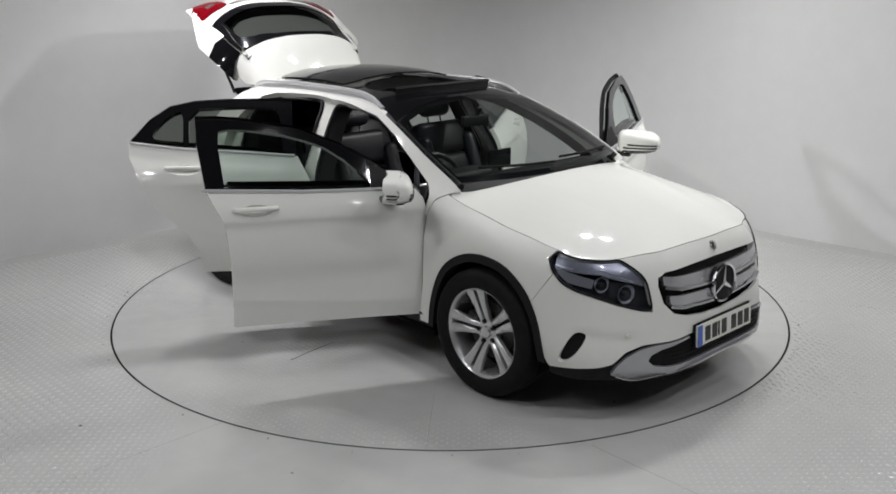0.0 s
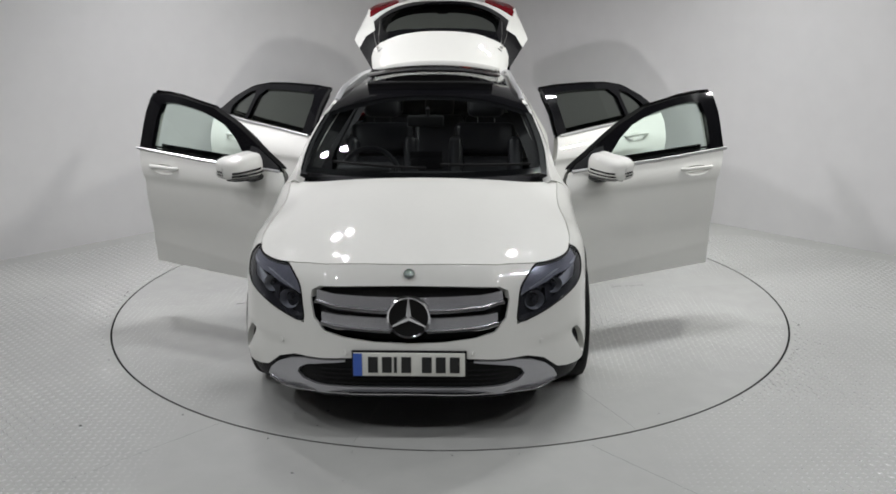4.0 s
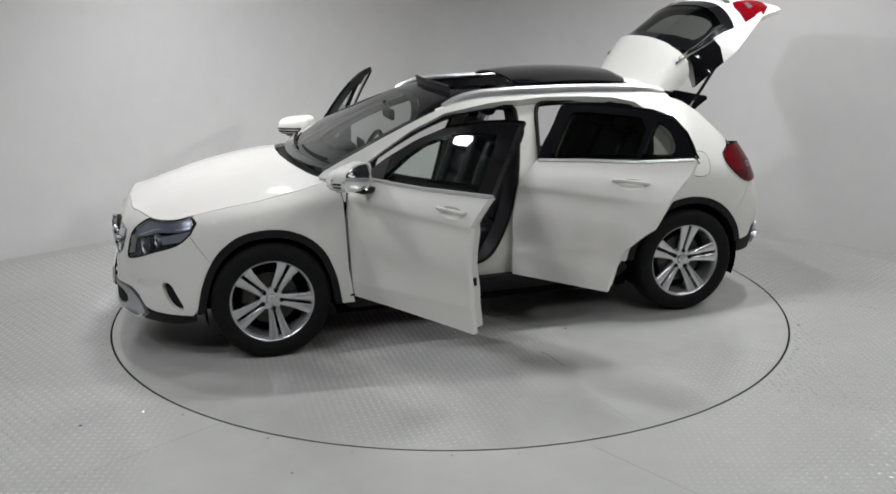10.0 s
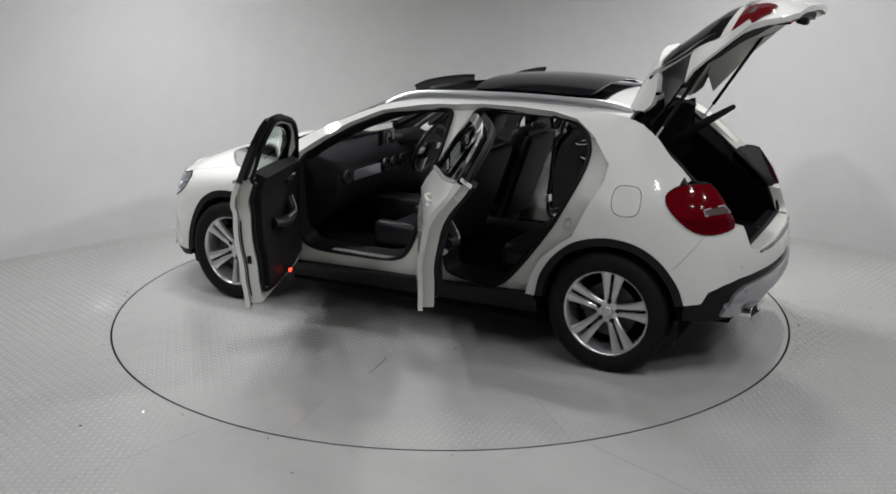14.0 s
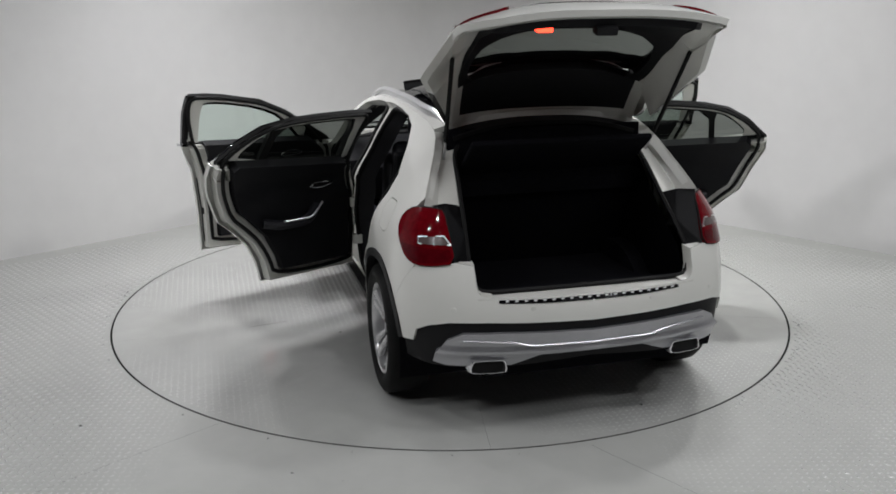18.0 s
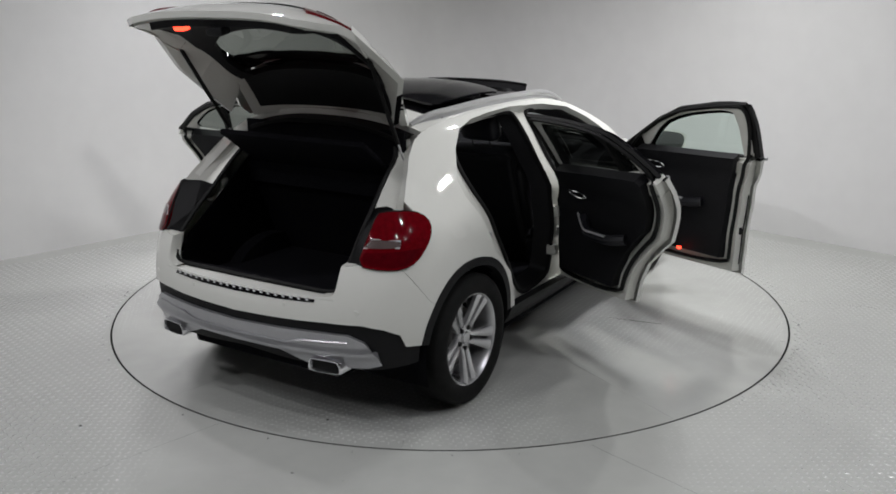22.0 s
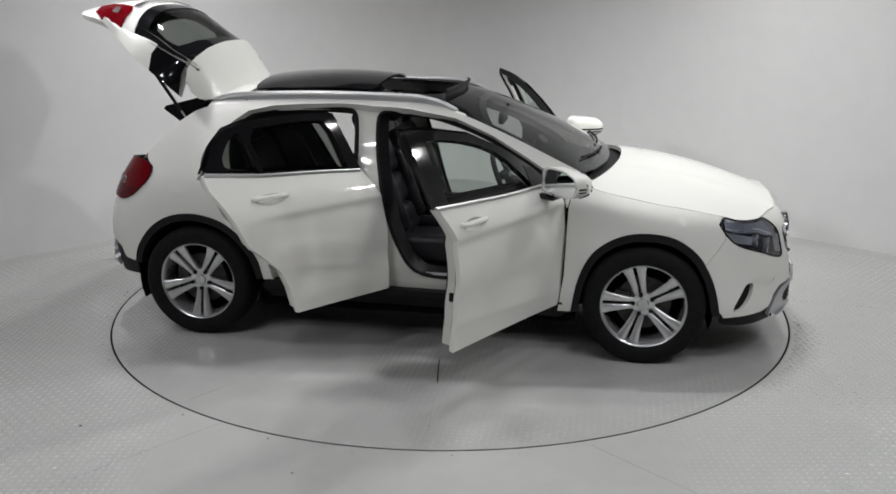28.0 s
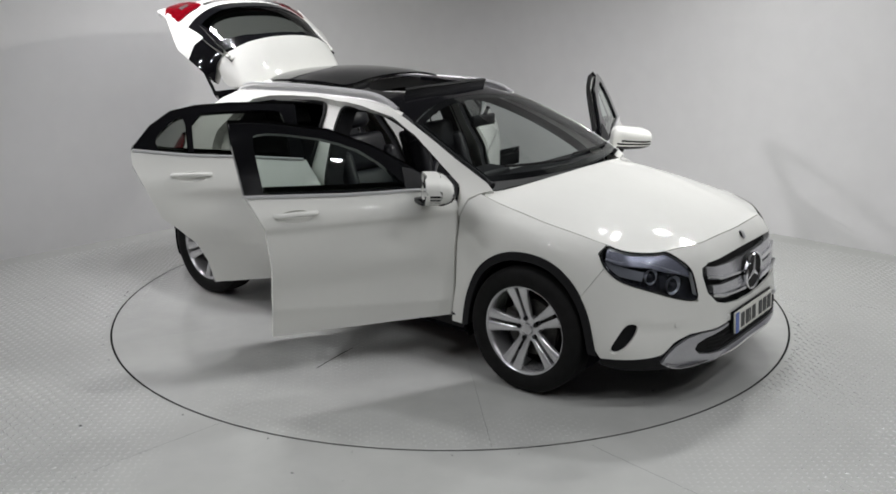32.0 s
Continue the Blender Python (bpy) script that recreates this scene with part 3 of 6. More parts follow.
def skin(s, z, extra=0.0):
    """The body's side skin: girth s from the nose's middle, height z; extra: metres further in."""
    fs, fz = np.clip(s / S_END * 299, 0, 298.999), np.clip((z - 0.1) / 0.005, 0, 279.999)
    i, j = int(fs), int(fz)
    a, b = fs - i, fz - j
    d = (D_GRID[i, j] * (1 - a) + D_GRID[i + 1, j] * a) * (1 - b) + (D_GRID[i, j + 1] * (1 - a) + D_GRID[i + 1, j + 1] * a) * b + extra
    x, y, tx, ty = (float(np.interp(s, RS, q)) for q in (RX, RY, TX, TY))
    return Vector((x - ty * d, y + tx * d, z))


def inskin(extra):
    return lambda s, z: skin(s, z, extra)


Z_EDGE = smooth_table([(-1.5, 1.345), (-1.40, 1.375), (-1.3, 1.402), (-1.1, 1.425), (-0.7, 1.44), (-0.2, 1.437), (0.05, 1.425), (0.25, 1.388), (0.45, 1.318), (0.7, 1.212), (0.95, 1.092), (1.06, 1.03), (1.12, 0.99)])
Z_MID = smooth_table([(-1.5, 1.458), (-1.3, 1.484), (-0.9, 1.506), (-0.4, 1.512), (0.0, 1.494), (0.25, 1.447), (0.45, 1.374), (0.7, 1.268), (0.95, 1.150), (1.12, 1.066), (1.2, 1.03)])


def z_edge(x):
    return float(np.interp(x, *Z_EDGE))


EDGE_X = np.linspace(-1.5, 1.12, 120)
EDGE_Y = np.array([skin(sx(x), z_edge(x)).y for x in EDGE_X])


def y_edge(x):
    return float(np.interp(x, EDGE_X, EDGE_Y))


def top(x, y, lift=0.0):
    """Windscreen and roof skin."""
    e = min(1.3, abs(y) / y_edge(x))
    zm, ze = float(np.interp(x, *Z_MID)), z_edge(x)
    return Vector((x, y, zm + (ze - zm) * e ** 2.4 + lift))


B_MID = smooth_table([(0.9, 1.075), (1.12, 1.078), (1.3, 1.07), (1.58, 1.022), (1.8, 0.965), (1.98, 0.912), (2.08, 0.880), (2.13, 0.862), (2.2, 0.83)])
B_SIDE = smooth_table([(0.9, 1.045), (1.0, 1.014), (1.1, 0.981), (1.2, 0.956), (1.4, 0.921), (1.6, 0.897), (1.83, 0.858), (1.95, 0.835), (2.05, 0.815), (2.2, 0.78)])
SIDE_Y = np.array([skin(sx(x), float(np.interp(x, *B_SIDE))).y for x in np.linspace(0.9, 2.0, 60)])


def y_bonnet(x):
    return float(np.interp(x, np.linspace(0.9, 2.0, 60), SIDE_Y)) if x < 2.0 else SIDE_Y[-1]


NOSE = None


def bonnet_form(x, y):
    e = min(1.2, abs(y) / y_bonnet(x))
    zm, ze = float(np.interp(x, *B_MID)), float(np.interp(x, *B_SIDE))
    n = float(np.interp(x, [1.5, 2.0], [2.5, 1.35]))
    lift = 0.0
    if NOSE is not None:
        gap = max(0.0, float(np.interp(abs(y), NOSE[0], NOSE[1])) - x)
        lift = float(np.interp(abs(y), NOSE[0], NOSE[2])) * max(0.0, 1 - gap / 0.60) ** 1.6
    return Vector((x, y, zm + (ze - zm) * e ** n + lift))


def seam(s):
    """Height at which the bonnet meets the nose and wings at girth s."""
    return float(np.interp(s, SEAM_S, SEAM_Z))


SEAM_S, SEAM_Z = smooth_table([(sf(0.0), 0.855), (sf(0.22), 0.854), (sf(0.40), 0.849), (sf(0.51), 0.841), (sf(0.61), 0.832), (sf(0.70), 0.828), (sx(1.93), 0.836), (sx(1.863), 0.847), (sx(1.80), float(np.interp(1.80, *B_SIDE)))], 6)
edge = [skin(s, seam(s)) for s in np.linspace(0, sx(1.80), 40)]
NOSE = ([p.y for p in edge], [p.x for p in edge], [p.z - bonnet_form(p.x, p.y).z for p in edge])


def bonnet_terms(x, y):
    u, v = (x - 1.6) / 0.6, (y / 0.75) ** 2
    return [u ** a * v ** b for a in range(4) for b in range(3)]


# one even crown over the whole bonnet; its rim keeps to the nose and the wings
B_PTS = [(x, y) for x in np.linspace(1.02, 2.15, 50) for y in np.linspace(0, 0.8, 33) if y < y_bonnet(x) and x < np.interp(y, NOSE[0], NOSE[1])]
B_FIT = np.linalg.lstsq(np.array([bonnet_terms(x, y) for x, y in B_PTS]), np.array([bonnet_form(x, y).z for x, y in B_PTS]), rcond=None)[0]


def bonnet_skin(x, y):
    even, raw = float(np.dot(bonnet_terms(x, y), B_FIT)), bonnet_form(x, y).z
    rim = max(0.0, min(y_bonnet(x) - abs(y), float(np.interp(abs(y), NOSE[0], NOSE[1])) - x))
    fade = float(np.interp(x, [1.15, 1.3, 1.7, 2.0], [0.0, 1.0, 1.0, 0.0]))
    crease = 0.003 * fade * math.exp(-((abs(y) - (0.30 + 0.14 * (2.1 - x))) / 0.05) ** 2)
    return Vector((x, y, even + (raw - even) * math.exp(-(rim / 0.06) ** 2) + crease))


def side(pts):
    """Outline on the body side from (x, z)."""
    return [(sx(x), z) for x, z in pts]


car = tagged(new("car"), "white compact crossover car with all doors and tailgate open", "car")

# ------------------------------------------------------------------ outlines on the side, (x, z)
ARCH_F = [(1.788, 0.30), (1.752, 0.46), (1.705, 0.575), (1.625, 0.680), (1.506, 0.752), (1.34, 0.770), (1.19, 0.736), (1.066, 0.645), (0.990, 0.49), (0.952, 0.29)]
ARCH_R = [(-0.92, 0.385), (-0.955, 0.52), (-1.045, 0.65), (-1.17, 0.742), (-1.34, 0.78), (-1.51, 0.757), (-1.64, 0.68), (-1.735, 0.56), (-1.775, 0.45)]
ARCH_FS = [(p.x, p.y) for p in spline([(x, z, 0) for x, z in ARCH_F], 5)]
ARCH_RS = [(p.x, p.y) for p in spline([(x, z, 0) for x, z in ARCH_R], 5)]
APER_F = chaikin([(0.78, 0.47), (0.66, 0.43), (0.40, 0.43), (0.10, 0.43), (0.0, 0.47), (-0.07, 0.57), (-0.13, 0.74), (-0.18, 0.97), (-0.225, 1.16), (-0.24, 1.32), (-0.235, 1.375), (-0.17, 1.395), (0.04, 1.385), (0.22, 1.342),
                  (0.42, 1.27), (0.65, 1.155), (0.82, 1.05), (0.845, 0.9), (0.835, 0.6)], 2)
APER_R = chaikin([(-0.67, 0.38), (-0.80, 0.52), (-0.98, 0.75), (-1.09, 0.95), (-1.15, 1.12), (-1.155, 1.23), (-1.09, 1.325), (-0.98, 1.38), (-0.78, 1.405), (-0.44, 1.405), (-0.37, 1.38), (-0.35, 1.25), (-0.33, 1.0), (-0.29, 0.7), (-0.28, 0.46), (-0.33, 0.40), (-0.55, 0.375)], 2)
DOOR_F = [(0.865, 0.33), (0.893, 0.5), (0.903, 0.73), (0.905, 0.90), (0.89, 0.99), (0.84, 1.05), (0.65, 1.166), (0.46, 1.270), (0.24, 1.357), (-0.04, 1.402), (-0.16, 1.412), (-0.282, 1.414), (-0.287, 1.30), (-0.262, 1.085), (-0.18, 0.92), (-0.155, 0.71), (-0.153, 0.49), (-0.154, 0.345)]
DOOR_R = [(-0.162, 0.365), (-0.161, 0.49), (-0.163, 0.71), (-0.188, 0.92), (-0.27, 1.085), (-0.295, 1.30), (-0.292, 1.418), (-0.45, 1.425), (-0.70, 1.42), (-0.90, 1.407), (-1.046, 1.375), (-1.17, 1.29), (-1.25, 1.20), (-1.29, 1.16), (-1.285, 1.08), (-1.21, 0.92), (-1.14, 0.77), (-1.06, 0.71), (-0.95, 0.61), (-0.89, 0.5), (-0.85, 0.366)]
U_DOORS = inset(DOOR_F[:12] + DOOR_R[6:] + [(-0.162, 0.358), (-0.154, 0.345)], -0.004)
S_IN, S_OUT = sf(0.638), sx(1.80)
HEAD_TOP = [(s, seam(s) - 0.004) for s in np.linspace(S_IN, S_OUT, 9)]
HEAD_S = [(sf(0.505), 0.572), (sf(0.518), 0.654), (sf(0.535), 0.740), (sf(0.585), 0.789)] + HEAD_TOP + [(sx(1.768), 0.820), (sx(1.806), 0.760), (sx(1.874), 0.704), (sf(0.739), 0.656), (sf(0.62), 0.605)]
TAIL_S = [(sx(-1.643), 1.040), (sx(-1.71), 1.080), (sr(0.829), 1.090), (sr(0.775), 1.083), (sr(0.701), 0.977), (sr(0.66), 0.866), (sr(0.76), 0.848), (sx(-1.865), 0.840), (sx(-1.785), 0.862), (sx(-1.70), 0.930), (sx(-1.648), 0.990)]

# the shell round the doors: sill, pillars, roof edge and rear wing in one pressing
shell = [(-0.885, 0.368)] + ARCH_RS[:-8] + [(-1.72, 0.66), (-1.80, 0.76), (-1.862, 0.842), (-1.785, 0.864), (-1.70, 0.932), (-1.650, 0.99), (-1.645, 1.042), (-1.708, 1.079),
         (-1.735, 1.120), (-1.655, 1.200), (-1.540, 1.300), (-1.43, 1.365), (-1.385, 1.380)]
shell += [(x, z_edge(x)) for x in np.linspace(-1.35, 1.0, 30)] + [(1.04, 1.035), (0.99, 1.02), (0.935, 0.99), (0.918, 0.90)] + U_DOORS[3:27]
flap = chaikin([(-1.345, 1.01), (-1.365, 1.06), (-1.42, 1.065), (-1.49, 1.06), (-1.515, 1.01), (-1.51, 0.93), (-1.47, 0.905), (-1.40, 0.905), (-1.355, 0.93)], 2)
body = part("body_side", sheet(side(shell), skin, 0.035, 0.03, 0.05, [side(flap)]), M_PAINT, car)
part("body_side", sheet(side(shell), skin, 0.035, 0.03, 0.05, [side(flap)], mirror=True), M_PAINT, car)

for mir in (False, True):
    sgn = -1 if mir else 1
    # door openings: a recessed painted frame that the doors close on, with its lining and rubber seal
    bm = bmesh.new()
    rows = [[bm.verts.new((p.x, p.y * sgn, p.z)) for p in (skin(sx(x), z, d) for x, z in inset(U_DOORS, e))] for d, e in ((0.004, 0.0), (0.030, 0.004), (0.068, 0.010))]
    for A, B in zip(rows, rows[1:]):
        for i in range(len(A)):
            bm.faces.new((A[i - 1], A[i], B[i], B[i - 1]))
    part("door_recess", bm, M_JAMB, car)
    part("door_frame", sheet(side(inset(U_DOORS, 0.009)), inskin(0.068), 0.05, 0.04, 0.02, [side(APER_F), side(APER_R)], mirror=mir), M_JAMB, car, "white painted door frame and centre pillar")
    for aper in (APER_F, APER_R):
        bm = bmesh.new()
        b = [skin(sx(x), z, 0.072) for x, z in inset(aper, 0.002)]
        c = [skin(sx(x), z, 0.17) for x, z in inset(aper, 0.045)]
        rows = [[bm.verts.new((p.x, p.y * sgn, p.z)) for p in q] for q in (b, c)]
        for i in range(len(b)):
            bm.faces.new((rows[0][i - 1], rows[0][i], rows[1][i], rows[1][i - 1]))
        part("jamb_lining", bm, M_TRIM, car, "black jamb lining")
        part("door_seal", tube([Vector((p.x, p.y * sgn, p.z)) for p in (skin(sx(x), z, 0.062) for x, z in inset(aper, 0.006))], 0.013, 6, True), M_SEAL, car, "black rubber door seal")
    part("fuel_flap", sheet(side(inset(flap, 0.004)), skin, 0.05, 0.05, 0.02, mirror=mir), M_PAINT, car) if not mir else part("rear_wing_plug", sheet(side(inset(flap, -0.001)), skin, 0.05, 0.05, 0.02, mirror=mir), M_PAINT, car)
    fender = [(0.875, 0.29), (0.905, 0.5), (0.915, 0.73), (0.92, 0.90), (0.94, 0.985), (0.99, 1.017)] + [(x, float(np.interp(x, *B_SIDE)) - 0.001) for x in (1.02, 1.06, 1.12, 1.2, 1.3, 1.4, 1.5, 1.6, 1.7, 1.795)] + [(1.762, 0.825), (1.803, 0.758)] + ARCH_FS[11:]
    part("front_wing", sheet(inset(side(fender), 0.002), skin, 0.035, 0.025, 0.03, mirror=mir), M_PAINT, car)
    # wheel arch cladding, sill cladding
    for arch, wx in ((ARCH_FS, 1.35), (ARCH_RS, -1.35)):
        innr = [(wx + (x - wx) * 0.90, 0.346 + (z - 0.346) * 0.90) for x, z in arch]
        bm = sheet(side(arch + innr[::-1]), lambda s, z: skin(s, z, -0.006), 0.05, 0.05, 0.07, mirror=mir)
        part("wheel_arch_trim", bm, M_PLASTIC, car, "black plastic wheel arch trim")
        # wheel housing
        bm = bmesh.new()
        rows = []
        for a in range(0, 25):
            t = math.radians(-20 + a * 220 / 24)
            rows.append([bm.verts.new((wx + 0.40 * math.cos(t), y * sgn, 0.346 + 0.385 * math.sin(t))) for y in (0.86, 0.45)])
        for A, B in zip(rows, rows[1:]):
            bm.faces.new((A[0], A[1], B[1], B[0]))
        bm.faces.new([r[1] for r in rows])
        part("wheel_housing", bm, M_CARPET, car)
    # black strip drawn for the shade in the gap behind the wing
    part("hinge_gap_strip", tube([(lambda p: (p.x, p.y * sgn, p.z))(skin(sx(x), z, 0.05)) for x, z in ((0.872, 0.36), (0.884, 0.60), (0.890, 0.90), (0.880, 0.99))], 0.014, 6), M_SEAL, car, "black strip for dark gap at door hinge")
    sill = [(0.90, 0.345), (0.43, 0.353), (-0.21, 0.363), (-0.90, 0.383), (-0.93, 0.34), (-0.90, 0.25), (0.88, 0.22), (0.93, 0.27)]
    part("sill_trim", sheet(side(sill), lambda s, z: skin(s, z, -0.004 + 0.7 * max(0, 0.33 - z)), 0.08, 0.03, 0.05, mirror=mir), M_PLASTIC, car, "black plastic sill trim")
    part("tread_plate", box(0.02, 0.55, sgn * 0.80 - 0.02, sgn * 0.80 + 0.02, 0.447, 0.452), M_SATIN, car, "brushed metal tread plate")

# ------------------------------------------------------------------ nose
GRILLE = [(0, 0.500), (0.16, 0.505), (0.30, 0.524), (0.40, 0.553), (0.458, 0.61), (0.482, 0.695), (0.48, 0.735), (0.44, 0.758), (0.2, 0.764), (0, 0.766)]
bump_poly = [(sf(y), z) for y, z in GRILLE] + [(s, seam(s) - 0.004) for s in np.linspace(0, S_IN - 0.004, 14)] + [HEAD_S[k] for k in (3, 2, 1, 0, 17, 16, 15, 14)] + \
            side(ARCH_FS[11:0:-1]) + side([(1.81, 0.295), (1.95, 0.308)]) + [(sf(0.74), 0.316), (sf(0.69), 0.330), (sf(0.63), 0.386), (sf(0.55), 0.413), (sf(0.3), 0.428), (0, 0.43)]
fog = chaikin([(sx(x), z) for x, z in ((1.975, 0.482), (1.925, 0.494), (1.888, 0.430), (1.850, 0.345), (1.866, 0.326), (1.908, 0.348), (1.950, 0.415))], 2)
part("front_bumper", sheet(inset(bump_poly, 0.0), skin, 0.035, 0.025, 0.04, [fog], both=True), M_PAINT, car, "white painted front bumper")
for mir in (False, True):
    sgn = -1 if mir else 1
    part("bumper_vent", sheet(inset(fog, -0.004), inskin(0.03), 0.05, 0.05, 0.0, mirror=mir), M_PLASTIC, car, "black bumper vent")
low_poly = [(0, 0.434), (sf(0.3), 0.432), (sf(0.55), 0.418), (sf(0.63), 0.391), (sf(0.69), 0.335), (sf(0.74), 0.321), *side([(1.95, 0.313), (1.80, 0.30), (1.80, 0.25), (1.9, 0.235)]), (sf(0.70), 0.235), (sf(0.5), 0.222), (0, 0.225)]
part("lower_bumper", sheet(low_poly, inskin(0.012), 0.05, 0.03, 0.03, both=True), M_PLASTIC, car, "black plastic lower bumper")
smile = [(0, 0.252), (sf(0.28), 0.251), (sf(0.50), 0.245), (sf(0.60), 0.238), (sf(0.655), 0.252), (sf(0.692), 0.280), (sf(0.668), 0.325), (sf(0.63), 0.362), (sf(0.57), 0.392), (sf(0.495), 0.409), (sf(0.40), 0.416), (sf(0.30), 0.420),
         (sf(0.30), 0.412), (sf(0.40), 0.401), (sf(0.47), 0.384), (sf(0.515), 0.360), (sf(0.528), 0.332), (sf(0.50), 0.303), (sf(0.44), 0.292), (sf(0.28), 0.286), (0, 0.285)]
part("skid_plate", sheet(smile, inskin(-0.008), 0.04, 0.02, 0.03, both=True), M_SKID, car, "silver painted front skid plate")
lip = [skin(sf(y), z, -0.014) for y, z in ((0.675, 0.276), (0.60, 0.245), (0.50, 0.252), (0.28, 0.259), (0.0, 0.260))]
part("skid_lip", tube(spline([(p.x, p.y, p.z) for p in lip] + [(p.x, -p.y, p.z) for p in lip[-2::-1]], 4), 0.009, 6), M_CHROME, car, "polished skid plate lip")
part("lower_intake", sheet([(0, 0.287), (sf(0.28), 0.288), (sf(0.44), 0.294), (sf(0.497), 0.305), (sf(0.525), 0.332), (sf(0.512), 0.358), (sf(0.468), 0.382), (sf(0.40), 0.399), (sf(0.30), 0.410), (0, 0.412)], inskin(0.006), 0.05, 0.03, 0.02, both=True), M_SEAL, car, "black lower air intake")
for k in range(4):
    slat = [skin(sf(abs(y)), 0.306 + 0.022 * k, 0.002) for y in np.linspace(-0.46, 0.46, 15)]
    part("intake_slat", tube([(p.x, y, p.z) for p, y in zip(slat, np.linspace(-0.46, 0.46, 15))], 0.004, 5), M_PLASTIC, car)
part("grille_mesh", sheet([(sf(y), z) for y, z in GRILLE], inskin(0.055), 0.05, 0.03, 0.0, both=True), M_SEAL, car, "black grille backing")
bm = bmesh.new()
for mir in (False, True):
    pts = [skin(sf(y), z, 0.012) for y, z in GRILLE]
    A = [bm.verts.new((p.x, -p.y if mir else p.y, p.z)) for p in pts]
    pts = [skin(sf(y), z, 0.06) for y, z in GRILLE]
    B = [bm.verts.new((p.x, -p.y if mir else p.y, p.z)) for p in pts]
    for i in range(len(A) - 1):
        bm.faces.new((A[i], A[i + 1], B[i + 1], B[i]))
part("grille_surround", bm, M_BLACK, car, "gloss black grille surround")
for z0, z1, ze0, ze1, w in ((0.648, 0.712, 0.688, 0.738, 0.452), (0.556, 0.618, 0.592, 0.640, 0.415)):
    for mir in (False, True):
        band = [(sf(0.02), z0), (sf(0.2), z0 + 0.006), (sf(0.34), z0 + 0.018), (sf(w), ze0), (sf(w + 0.004), ze1), (sf(0.34), z1 + 0.012), (sf(0.2), z1 + 0.004), (sf(0.02), z1)]
        part("grille_bar", sheet(band, inskin(0.006), 0.05, 0.015, 0.04, mirror=mir), M_SILVER, car, "silver grille bar with chrome edge")
        edge = [skin(sf(y), z, -0.002) for y, z in ((0.085, z0), (0.2, z0 + 0.006), (0.34, z0 + 0.018), (w, ze0))]
        part("chrome_edge", tube([Vector((p.x, -p.y if mir else p.y, p.z)) for p in edge], 0.010, 6), M_CHROME, car, "chrome edge")
star = part("round_badge", lathe([(0.090, -0.012), (0.097, 0.0), (0.103, 0.012), (0.099, 0.020), (0.091, 0.014)], 40, "x", closed=True, m=pose(2.225, 0, 0.632)), M_CHROME, car, "chrome ring badge with dark centre")
part("badge_disc", lathe([(0.0005, 0.010), (0.092, 0.008), (0.094, -0.03)], 40, "x", m=pose(2.225, 0, 0.632)), M_SEAL, star)
for a in (90, 210, 330):
    bm = bmesh.new()
    c, s = math.cos(math.radians(a)), math.sin(math.radians(a))
    P = [bm.verts.new((2.225 + h, c * r - s * w, 0.632 + s * r + c * w)) for r, w, h in ((0, -0.013, 0.012), (0.094, -0.002, 0.012), (0.094, 0.002, 0.012), (0, 0.013, 0.012), (0, 0, 0.020))]
    for i in range(4):
        bm.faces.new((P[i], P[(i + 1) % 4], P[4]))
    part("badge_spoke", bm, M_CHROME, star)
part("bonnet_badge", lathe([(0.0005, 0.006), (0.018, 0.006), (0.026, 0.0)], 24, "x", m=pose(2.158, 0, 0.818) @ pose(0, 0, 0, 0, -40, 0)), M_CHROME, car, "small round chrome badge")
plate = part("number_plate", box(-0.006, 0.006, -0.26, 0.26, -0.0555, 0.0555, 0.003), M_PLATE, car, "white number plate with blue strip")
plate.matrix_basis = pose(2.254, 0.0, 0.408, 0, -4, 0)
part("plate_strip", box(0.0064, 0.009, -0.259, -0.218, -0.054, 0.054), M_BLUE, plate, "blue strip")
for k, y0 in enumerate((-0.19, -0.125, -0.07, -0.035, 0.06, 0.125, 0.19)):
    part("plate_bar", box(0.0064, 0.009, y0, y0 + (0.045 if k != 2 else 0.014), -0.038, 0.038), M_INK, plate)
part("plate_holder", box(-0.016, -0.007, -0.268, 0.268, -0.064, 0.064, 0.004), M_PLASTIC, plate)

